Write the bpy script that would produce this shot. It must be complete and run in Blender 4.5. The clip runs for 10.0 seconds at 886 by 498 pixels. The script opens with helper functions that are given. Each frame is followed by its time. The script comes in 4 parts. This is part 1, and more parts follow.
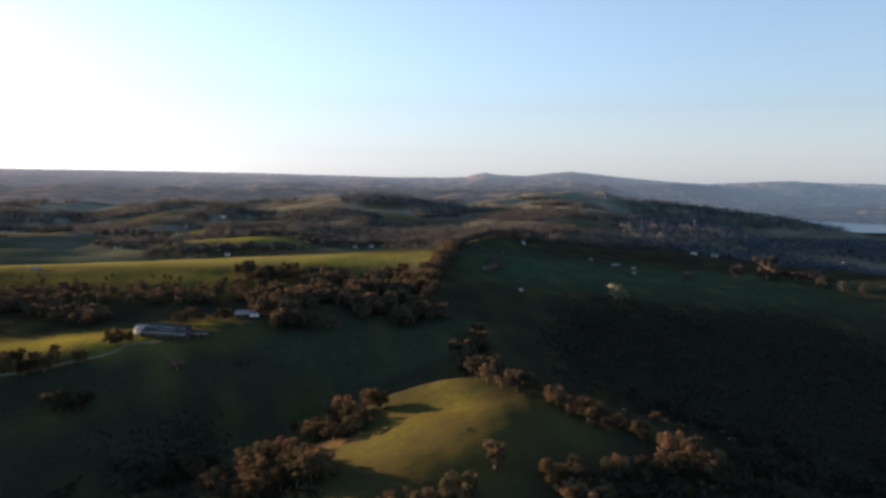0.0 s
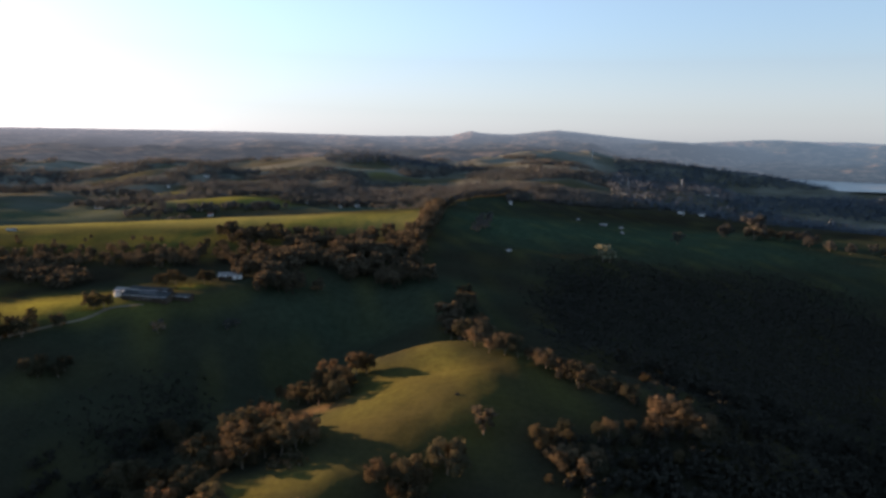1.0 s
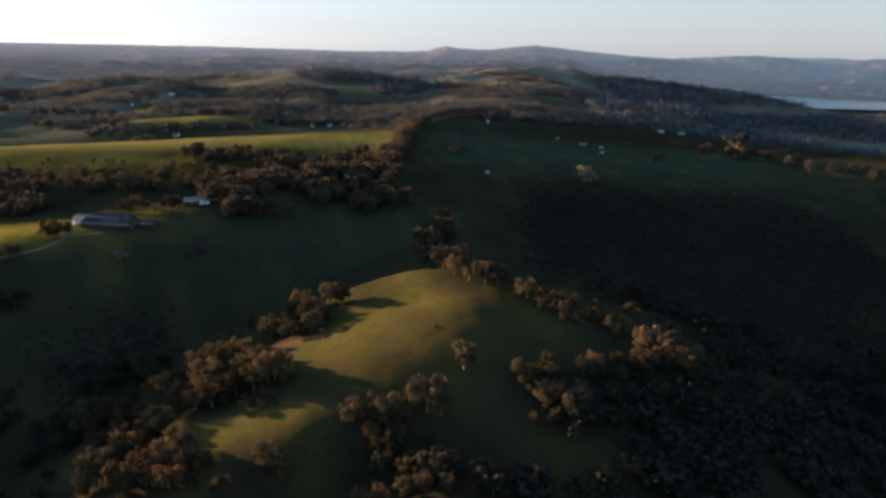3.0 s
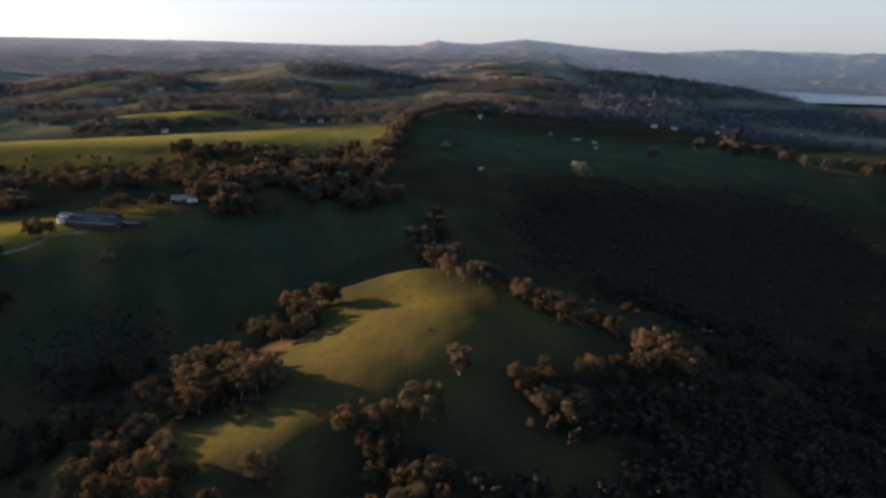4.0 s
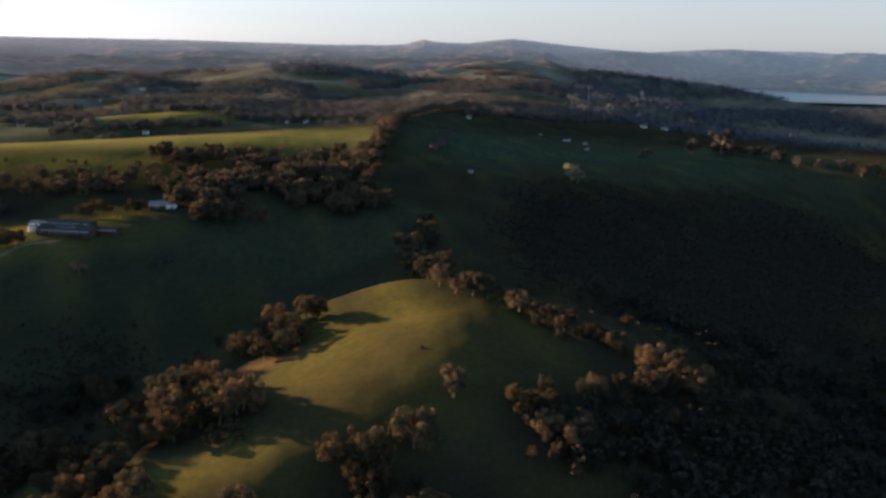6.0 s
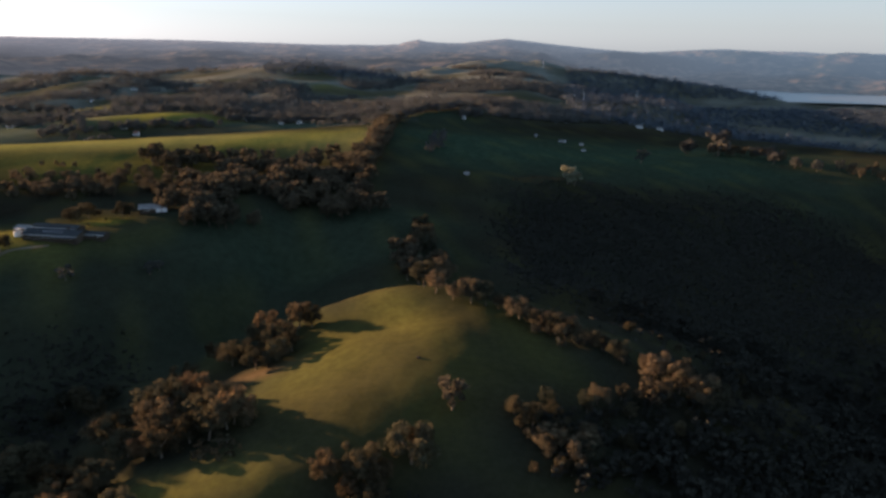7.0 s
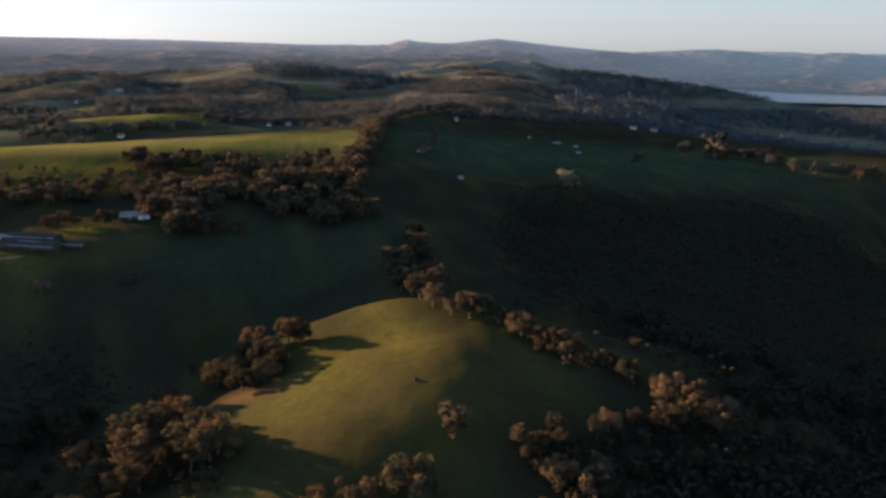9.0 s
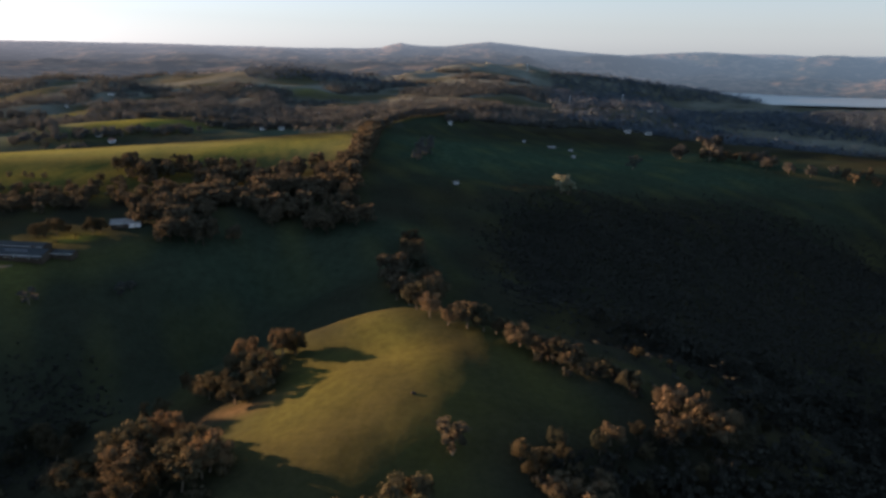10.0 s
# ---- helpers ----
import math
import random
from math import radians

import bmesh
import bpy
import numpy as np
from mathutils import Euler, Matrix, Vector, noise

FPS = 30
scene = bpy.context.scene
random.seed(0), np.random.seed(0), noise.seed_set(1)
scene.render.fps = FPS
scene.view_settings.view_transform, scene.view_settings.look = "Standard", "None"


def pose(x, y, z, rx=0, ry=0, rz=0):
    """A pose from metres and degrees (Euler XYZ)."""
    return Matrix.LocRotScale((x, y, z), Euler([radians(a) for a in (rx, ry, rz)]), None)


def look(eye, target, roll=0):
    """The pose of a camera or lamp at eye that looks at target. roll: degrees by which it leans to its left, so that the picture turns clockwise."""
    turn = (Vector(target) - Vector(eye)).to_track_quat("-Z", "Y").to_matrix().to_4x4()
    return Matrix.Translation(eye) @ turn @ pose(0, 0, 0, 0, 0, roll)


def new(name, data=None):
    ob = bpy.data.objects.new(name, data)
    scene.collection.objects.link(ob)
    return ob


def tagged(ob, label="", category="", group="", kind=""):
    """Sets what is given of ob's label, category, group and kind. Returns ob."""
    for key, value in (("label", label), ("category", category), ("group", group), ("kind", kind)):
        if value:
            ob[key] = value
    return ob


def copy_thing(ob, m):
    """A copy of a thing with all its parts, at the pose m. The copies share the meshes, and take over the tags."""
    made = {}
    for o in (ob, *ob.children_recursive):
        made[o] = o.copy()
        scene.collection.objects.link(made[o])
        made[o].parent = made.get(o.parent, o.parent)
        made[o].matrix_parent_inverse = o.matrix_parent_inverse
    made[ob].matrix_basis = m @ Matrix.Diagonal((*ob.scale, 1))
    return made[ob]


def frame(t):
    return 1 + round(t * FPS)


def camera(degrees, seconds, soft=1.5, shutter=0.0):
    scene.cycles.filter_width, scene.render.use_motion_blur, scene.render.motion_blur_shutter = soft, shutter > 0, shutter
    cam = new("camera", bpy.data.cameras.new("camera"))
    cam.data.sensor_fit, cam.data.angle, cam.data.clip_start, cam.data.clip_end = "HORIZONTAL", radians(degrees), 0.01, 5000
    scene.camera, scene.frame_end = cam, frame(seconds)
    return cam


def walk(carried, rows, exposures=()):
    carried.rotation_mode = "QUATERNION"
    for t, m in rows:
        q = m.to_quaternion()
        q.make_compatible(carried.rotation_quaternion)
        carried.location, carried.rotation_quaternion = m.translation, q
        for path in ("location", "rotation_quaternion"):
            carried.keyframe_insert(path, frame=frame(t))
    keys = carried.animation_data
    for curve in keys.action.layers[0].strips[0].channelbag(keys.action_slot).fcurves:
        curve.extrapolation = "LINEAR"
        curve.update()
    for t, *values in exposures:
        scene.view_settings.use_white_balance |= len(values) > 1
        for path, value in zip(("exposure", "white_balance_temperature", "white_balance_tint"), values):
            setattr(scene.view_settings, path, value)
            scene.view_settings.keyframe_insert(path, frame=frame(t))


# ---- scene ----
cam = camera(62.0, 10.0, soft=3.0)
PATH = [
    (0, (0.00, 0.00, 90.01), (-0.17, 99.54, 80.44), 0.61),
    (0.5, (0.02, 4.02, 90.08), (0.65, 103.26, 77.77), 0.62),
    (1, (-0.33, 8.05, 89.97), (1.40, 106.90, 74.94), 0.64),
    (1.5, (-0.33, 12.19, 89.90), (2.73, 110.56, 72.16), 0.68),
    (2, (-0.53, 15.97, 89.81), (3.30, 113.79, 69.39), 0.69),
    (2.5, (-0.73, 19.70, 89.94), (3.79, 116.89, 66.84), 0.69),
    (3, (-0.73, 23.23, 90.02), (4.34, 119.73, 64.27), 0.68),
    (4.5, (-1.25, 34.60, 90.06), (5.42, 130.81, 63.59), 0.70),
    (5, (-1.33, 38.25, 90.12), (5.78, 134.42, 63.64), 0.69),
    (5.5, (-1.48, 42.03, 90.07), (6.03, 138.17, 63.58), 0.69),
    (7, (-2.04, 53.35, 90.19), (6.66, 149.38, 63.70), 0.69),
    (7.5, (-2.31, 57.15, 90.19), (6.77, 153.14, 63.69), 0.70),
    (8, (-2.62, 60.74, 90.27), (6.77, 156.70, 63.75), 0.72),
    (8.5, (-2.83, 64.51, 90.25), (6.86, 160.45, 63.74), 0.71),
    (9, (-3.11, 68.13, 90.39), (6.92, 164.04, 63.91), 0.71),
    (9.5, (-3.34, 71.18, 90.77), (7.15, 167.14, 64.68), 0.68),
    (10, (-3.71, 73.28, 91.15), (7.19, 169.19, 65.05), 0.63),
]
EXPOSURES = [(0.0, 2.28, 5600, 18), (10.0, 2.24, 5600, 18)]
walk(cam, [(t, look(eye, target, roll)) for t, eye, target, roll in PATH], EXPOSURES)

# ---- light ----
SUN_LEFT, SUN_UP = 57.5, 5.6
world = bpy.data.worlds.new("world")
scene.world = world
world.use_nodes = True
wn = world.node_tree
sky = wn.nodes.new("ShaderNodeTexSky")
sky.sky_type, sky.sun_disc = "NISHITA", False
sky.sun_elevation, sky.sun_rotation = radians(SUN_UP), radians(-SUN_LEFT)
sky.air_density, sky.dust_density, sky.ozone_density, sky.altitude = 1.0, 0.7, 2.7, 300
pale = wn.nodes.new("ShaderNodeHueSaturation")
pale.inputs["Hue"].default_value, pale.inputs["Saturation"].default_value = 0.48, 0.57
wn.links.new(sky.outputs[0], pale.inputs["Color"])
low = wn.nodes.new("ShaderNodeHueSaturation")  # the air turns milky towards the horizon
low.inputs["Saturation"].default_value, low.inputs["Value"].default_value = 0.46, 0.94
wn.links.new(sky.outputs[0], low.inputs["Color"])
way, part_of, climb, milk = [wn.nodes.new("ShaderNode" + k) for k in ("TexCoord", "SeparateXYZ", "MapRange", "Mix")]
climb.inputs[1].default_value, climb.inputs[2].default_value, climb.interpolation_type = 0.0, 0.16, "SMOOTHSTEP"
milk.data_type = "RGBA"
wn.links.new(way.outputs["Generated"], part_of.inputs[0])
wn.links.new(part_of.outputs[2], climb.inputs[0])
wn.links.new(climb.outputs[0], milk.inputs["Factor"])
veil = wn.nodes.new("ShaderNodeMix")  # thin haze evens out the sky low down, on the sun's side and away from it
veil.data_type = "RGBA"
veil.inputs["Factor"].default_value, veil.inputs["B"].default_value = 0.45, (2.34, 2.42, 2.14, 1)
wn.links.new(low.outputs[0], veil.inputs["A"])
wn.links.new(veil.outputs["Result"], milk.inputs["A"])
wn.links.new(pale.outputs[0], milk.inputs["B"])
wn.links.new(milk.outputs["Result"], wn.nodes["Background"].inputs[0])
wn.nodes["Background"].inputs[1].default_value = 0.066
lamp = bpy.data.lights.new("sun", "SUN")
lamp.energy, lamp.angle, lamp.color = 5.0, radians(0.53), (1.0, 0.575, 0.255)
sun = new("sun", lamp)
sun_way = Vector((-math.sin(radians(SUN_LEFT)) * math.cos(radians(SUN_UP)), math.cos(radians(SUN_LEFT)) * math.cos(radians(SUN_UP)), math.sin(radians(SUN_UP))))
sun.matrix_world = look(sun_way * 300, (0, 0, 0))


# ---- materials ----
def surface(name, dark, light, rough=0.9, size=1.0, bump=0.0, sheer=0.0, metal=0.0, vary=0.0, coarse=0.06, other=None):
    """Two colours mixed by a fine and a coarse noise, in metres; vary: how far single things differ; sheer: light let through."""
    m = bpy.data.materials.new(name)
    m.use_nodes = True
    nt = m.node_tree
    b = nt.nodes["Principled BSDF"]
    b.inputs["Roughness"].default_value, b.inputs["Metallic"].default_value = rough, metal
    b.inputs["Specular IOR Level"].default_value = 0.0 if rough > 0.65 else 0.5
    co = nt.nodes.new("ShaderNodeTexCoord")
    fine, wide = nt.nodes.new("ShaderNodeTexNoise"), nt.nodes.new("ShaderNodeTexNoise")
    for n, scale in ((fine, 1 / size), (wide, coarse / size)):
        n.inputs["Scale"].default_value, n.inputs["Detail"].default_value = scale, 4.0
        nt.links.new(co.outputs["Object"], n.inputs["Vector"])
    add = nt.nodes.new("ShaderNodeMath")
    add.operation = "ADD"
    nt.links.new(fine.outputs["Fac"], add.inputs[0])
    nt.links.new(wide.outputs["Fac"], add.inputs[1])
    fac = add.outputs[0]
    if vary:
        info, span = nt.nodes.new("ShaderNodeObjectInfo"), nt.nodes.new("ShaderNodeMapRange")
        span.inputs[3].default_value, span.inputs[4].default_value = -vary, vary
        nt.links.new(info.outputs["Random"], span.inputs[0])
        more = nt.nodes.new("ShaderNodeMath")
        nt.links.new(fac, more.inputs[0])
        nt.links.new(span.outputs[0], more.inputs[1])
        fac = more.outputs[0]
    ramp = nt.nodes.new("ShaderNodeMapRange")
    ramp.inputs[1].default_value, ramp.inputs[2].default_value = 0.7, 1.3
    nt.links.new(fac, ramp.inputs[0])
    mix = nt.nodes.new("ShaderNodeMix")
    mix.data_type = "RGBA"
    mix.inputs["A"].default_value, mix.inputs["B"].default_value = (*dark, 1), (*light, 1)
    nt.links.new(ramp.outputs[0], mix.inputs["Factor"])
    tone = mix.outputs["Result"]
    if other:  # some single things lean to another hue
        info, times, rest, lean = [nt.nodes.new("ShaderNode" + k) for k in ("ObjectInfo", "Math", "Math", "Mix")]
        times.operation, rest.operation, lean.data_type = "MULTIPLY", "FRACT", "RGBA"
        times.inputs[1].default_value = 7.31
        nt.links.new(info.outputs["Random"], times.inputs[0])
        nt.links.new(times.outputs[0], rest.inputs[0])
        nt.links.new(rest.outputs[0], lean.inputs["Factor"])
        nt.links.new(tone, lean.inputs["A"])
        lean.inputs["B"].default_value = (*other, 1)
        tone = lean.outputs["Result"]
    nt.links.new(tone, b.inputs["Base Color"])
    if bump:
        bp = nt.nodes.new("ShaderNodeBump")
        bp.inputs["Strength"].default_value, bp.inputs["Distance"].default_value = 0.6, bump
        nt.links.new(fine.outputs["Fac"], bp.inputs["Height"])
        nt.links.new(bp.outputs[0], b.inputs["Normal"])
    if sheer:
        tr, blend = nt.nodes.new("ShaderNodeBsdfTranslucent"), nt.nodes.new("ShaderNodeMixShader")
        blend.inputs[0].default_value = sheer
        nt.links.new(tone, tr.inputs["Color"])
        nt.links.new(b.outputs[0], blend.inputs[1])
        nt.links.new(tr.outputs[0], blend.inputs[2])
        nt.links.new(blend.outputs[0], nt.nodes["Material Output"].inputs["Surface"])
    return m


def pasture():
    """Grass; the cover paints in lush green, straw where sun falls, bare soil and haze-grey scrub."""
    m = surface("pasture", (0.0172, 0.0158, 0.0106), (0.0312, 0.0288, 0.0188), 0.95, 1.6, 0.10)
    nt = m.node_tree
    b, mix = nt.nodes["Principled BSDF"], next(n for n in nt.nodes if n.bl_idname == "ShaderNodeMix")
    cover, split = nt.nodes.new("ShaderNodeAttribute"), nt.nodes.new("ShaderNodeSeparateColor")
    cover.attribute_name = "cover"
    nt.links.new(cover.outputs["Color"], split.inputs[0])
    last = mix.outputs["Result"]
    co = nt.nodes.new("ShaderNodeTexCoord")
    # Green layer: sunlight painted as straw; Red layer: haze painted as grey scrub.
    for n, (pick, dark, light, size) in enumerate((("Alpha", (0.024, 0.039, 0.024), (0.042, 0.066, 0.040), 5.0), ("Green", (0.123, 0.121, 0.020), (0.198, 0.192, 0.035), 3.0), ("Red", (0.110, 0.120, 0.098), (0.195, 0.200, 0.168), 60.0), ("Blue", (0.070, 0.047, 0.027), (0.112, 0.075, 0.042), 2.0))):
        tex, shade, lay = nt.nodes.new("ShaderNodeTexNoise"), nt.nodes.new("ShaderNodeMix"), nt.nodes.new("ShaderNodeMix")
        tex.inputs["Scale"].default_value, tex.inputs["Detail"].default_value, tex.inputs["Roughness"].default_value = 1 / size, 6.0, 0.65
        nt.links.new(co.outputs["Object"], tex.inputs["Vector"])
        span = nt.nodes.new("ShaderNodeMapRange")
        span.inputs[1].default_value, span.inputs[2].default_value = 0.35, 0.65
        nt.links.new(tex.outputs["Fac"], span.inputs[0])
        shade.data_type = lay.data_type = "RGBA"
        shade.inputs["A"].default_value, shade.inputs["B"].default_value = (*dark, 1), (*light, 1)
        nt.links.new(span.outputs[0], shade.inputs["Factor"])
        nt.links.new(cover.outputs["Alpha"] if pick == "Alpha" else split.outputs[pick], lay.inputs["Factor"])
        nt.links.new(last, lay.inputs["A"])
        nt.links.new(shade.outputs["Result"], lay.inputs["B"])
        last = lay.outputs["Result"]
    nt.links.new(last, b.inputs["Base Color"])
    b.inputs["Specular IOR Level"].default_value = 0.0
    return m


PASTURE = pasture()
LEAF = surface("gum_leaf", (0.032, 0.026, 0.015), (0.158, 0.100, 0.052), 0.9, 1.6, sheer=0.22, vary=0.45, other=(0.070, 0.066, 0.040))
LEAF_ROW = surface("row_gum_leaf", (0.036, 0.033, 0.023), (0.160, 0.118, 0.072), 0.9, 1.6, sheer=0.22, vary=0.5, other=(0.046, 0.048, 0.032))
# Gum leaf darkened for gully shade; also the dark olive farmhouse trees.
LEAF_SHADE_OLIVE = surface("shade_olive_leaf", (0.032, 0.031, 0.020), (0.090, 0.075, 0.043), 0.9, 2.0, sheer=0.3, vary=0.3)
# Belt leaf greyed and lightened for haze; also the lone grey-green gum.
LEAF_HAZE_GREY = surface("haze_grey_gum_leaf", (0.046, 0.044, 0.032), (0.122, 0.098, 0.064), 0.9, 4.0, sheer=0.3, coarse=0.03)
LEAF_PALE = surface("pale_gum_leaf", (0.046, 0.050, 0.048), (0.086, 0.085, 0.078), 0.7, 2.0, sheer=0.25, vary=0.2)
# Leaf lightened to paint sun on the one field tree left in shadow.
LEAF_SUN_PALE = surface("sun_pale_leaf", (0.14, 0.15, 0.10), (0.26, 0.26, 0.18), 0.8, 2.0, sheer=0.25)
# Leaf toned down so that gullies and valley side read as deep shade.
LEAF_DEEP_SHADE = surface("deep_shade_leaf", (0.032, 0.032, 0.026), (0.047, 0.047, 0.038), 0.9, 12.0, sheer=0.2)
# Forest leaf blued and lifted to carry the haze over the far ridge.
LEAF_HAZE_BLUE = surface("haze_blue_leaf", (0.064, 0.082, 0.104), (0.100, 0.120, 0.142), 0.9, 60.0, sheer=0.2)
# Far leaf paled to blue-grey in place of haze.
LEAF_HAZE_FAR = surface("haze_far_leaf", (0.074, 0.084, 0.084), (0.116, 0.114, 0.106), 0.85, 40.0, sheer=0.25)
BARK = surface("gum_bark", (0.09, 0.07, 0.05), (0.24, 0.20, 0.155), 0.9, 0.7, 0.03)
# Darker copy of the gum bark: shade within tree masses put into colour.
BARK_SHADED = surface("shaded_bark", (0.03, 0.025, 0.018), (0.075, 0.062, 0.048), 0.95, 0.7)
# Base colour lifted to help stand in for the reflected sky.
WATER = surface("lake_water", (0.12, 0.145, 0.16), (0.15, 0.175, 0.19), 0.3, 8.0)
IRON_GREY = surface("grey_roof_iron", (0.032, 0.037, 0.040), (0.062, 0.068, 0.072), 0.8, 1.2)
IRON_PALE = surface("pale_roof_iron", (0.17, 0.17, 0.168), (0.26, 0.26, 0.255), 0.8, 1.2)
IRON_RUST = surface("red_roof_iron", (0.16, 0.07, 0.05), (0.26, 0.12, 0.08), 0.6, 1.2)
RENDER_WHITE = surface("white_wall", (0.68, 0.67, 0.64), (0.82, 0.81, 0.78), 0.85, 0.8)
BRICK_BROWN = surface("brown_wall", (0.042, 0.034, 0.026), (0.080, 0.064, 0.048), 0.9, 0.5)
GLASS = surface("window_glass", (0.012, 0.014, 0.017), (0.02, 0.024, 0.028), 0.06, 2.0)
TRIM = surface("white_trim", (0.55, 0.55, 0.54), (0.72, 0.72, 0.70), 0.6, 0.5)
PANEL = surface("solar_cell", (0.008, 0.010, 0.022), (0.014, 0.018, 0.035), 0.15, 0.6)
STEEL = surface("mast_steel", (0.66, 0.74, 0.86), (0.76, 0.84, 0.94), 0.6, 1.0)
GRAVEL = surface("gravel", (0.11, 0.096, 0.068), (0.19, 0.165, 0.118), 0.95, 0.6, 0.03)
TAR = surface("asphalt", (0.10, 0.095, 0.095), (0.17, 0.16, 0.155), 0.9, 2.0)
STONE = surface("stone", (0.02, 0.018, 0.016), (0.05, 0.045, 0.04), 0.9, 0.4, 0.05)

# Haze of the evening air is put into the skyline ranges as emission, warm on the sun's side and blue away from it.
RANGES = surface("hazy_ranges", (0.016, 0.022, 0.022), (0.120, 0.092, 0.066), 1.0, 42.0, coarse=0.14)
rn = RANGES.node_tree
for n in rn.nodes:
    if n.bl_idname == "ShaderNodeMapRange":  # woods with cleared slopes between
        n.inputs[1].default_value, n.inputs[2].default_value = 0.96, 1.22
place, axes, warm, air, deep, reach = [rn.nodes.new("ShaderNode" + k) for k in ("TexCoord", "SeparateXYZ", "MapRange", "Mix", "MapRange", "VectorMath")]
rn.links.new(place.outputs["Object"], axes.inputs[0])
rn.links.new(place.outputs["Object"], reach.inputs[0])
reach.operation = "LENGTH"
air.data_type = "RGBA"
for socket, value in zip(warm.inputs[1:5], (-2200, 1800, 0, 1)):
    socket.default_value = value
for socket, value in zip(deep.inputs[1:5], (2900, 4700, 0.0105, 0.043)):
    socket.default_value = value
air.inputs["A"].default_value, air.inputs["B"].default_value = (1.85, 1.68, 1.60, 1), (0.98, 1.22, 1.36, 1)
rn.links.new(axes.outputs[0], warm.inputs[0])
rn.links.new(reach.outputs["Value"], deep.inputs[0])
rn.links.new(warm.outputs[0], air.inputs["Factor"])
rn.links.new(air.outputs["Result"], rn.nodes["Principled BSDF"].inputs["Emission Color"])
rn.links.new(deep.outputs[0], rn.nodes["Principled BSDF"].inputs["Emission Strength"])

# ---- land ----
# Each ridge: how steep it falls to the left and right of its line, how round its crest is, and its crest points.
RIDGES = [
    (0.32, 0.25, 20, [(-90, 60, -50), (-72, 150, -26), (-44, 198, -14), (-18, 226, -7), (3, 245, -1), (19, 264, 3), (31, 289, 3.2), (25, 312, 3), (15, 332, 1)]),
    (0.42, 0.36, 20, [(15, 332, 1), (13, 346, -8), (12, 364, -13), (11, 390, -7), (4, 450, 4), (0, 530, 12), (0, 640, 18), (5, 760, 18), (60, 900, 20), (110, 1000, 16)]),
    (0.10, 0.20, 90, [(90, 960, 10), (190, 1300, 16), (270, 1650, 25), (330, 2100, 33), (300, 2700, 50)]),
    (0.13, 0.29, 28, [(-460, 150, -22), (-330, 262, -8), (-225, 350, 0), (-119, 438, 5), (-90, 470, 8), (-60, 500, 9)]),
    (0.10, 0.15, 50, [(-800, 500, -6), (-520, 560, 6), (-350, 600, 13), (-150, 640, 19), (-20, 695, 22)]),
    (0.12, 0.24, 38, [(0, 560, 10), (55, 530, 5), (126, 530, -3), (250, 660, -6), (330, 740, -8), (400, 690, -11), (560, 640, -30)]),
    (0.12, 0.17, 30, [(-325, 922, 2), (-280, 928, 12), (-240, 938, 14), (-180, 955, 5)]),
    (0.20, 0.14, 60, [(-420, 1900, 30), (-170, 1790, 48), (-20, 1700, 20)]),
    (0.34, 0.28, 50, [(300, 3400, 70), (450, 2900, 50), (569, 2500, 30), (760, 2540, 14), (930, 2520, -5), (1080, 2420, -25), (1190, 2270, -50), (1400, 2170, -78)]),
]
FLOOR = -50.0
# Hollows and rises shaped to fit the camera's view: how deep, how wide, and their lines.
HOLLOWS = [
    (10, 17, [(-70, 366), (-20, 352), (15, 349), (50, 346), (90, 330)]),
    (24, 48, [(200, 120), (195, 240), (200, 330), (240, 420), (340, 500), (480, 560)]),
    (13, 28, [(-150, 160), (-135, 230), (-112, 300), (-70, 360), (-45, 400)]),
    (11, 42, [(-420, 770), (-260, 775), (-140, 800), (-40, 860)]),
    (34, 170, [(520, 2150), (640, 1800), (760, 1500), (900, 1200), (1100, 1050)]),
    (-11, 100, [(340, 1000), (374, 1015)]),
    (-24, 110, [(480, 1270), (490, 1275)]),
    (7, 14, [(-28, 184), (-14, 194), (-2, 200)]),
    (-15, 75, [(-185, 1445), (-115, 1450)]),
    (-5, 30, [(118, 526), (130, 532)]),
    (-4, 24, [(52, 530), (58, 534)]),
    (-5, 17, [(76, 268), (84, 252), (91, 236)]),
]


def ridge_height(x, y, fall_left, fall_right, round_off, line):
    best = np.full(x.shape, -500.0)
    for (ax, ay, az), (bx, by, bz) in zip(line, line[1:]):
        dx, dy = bx - ax, by - ay
        s = np.clip(((x - ax) * dx + (y - ay) * dy) / (dx * dx + dy * dy), 0, 1)
        ox, oy = x - ax - s * dx, y - ay - s * dy
        far = np.sqrt(ox * ox + oy * oy)
        left = 0.5 + 0.5 * (dx * oy - dy * ox) / (math.hypot(dx, dy) * far + 1.0)
        fall = fall_right + (fall_left - fall_right) * left
        best = np.maximum(best, az + s * (bz - az) - fall * (np.sqrt(far * far + round_off**2) - round_off))
    return best


def waves(x, y, size, seed):
    """A soft unevenness of about -1 to 1."""
    r, out = np.random.RandomState(seed), 0.0
    for k in range(7):
        a, f, p = r.uniform(0, 6.283), r.uniform(0.6, 1.9) * 6.283 / size, r.uniform(0, 6.283)
        out = out + np.sin((x * np.cos(a) + y * np.sin(a)) * f + p)
    return out / 3.2


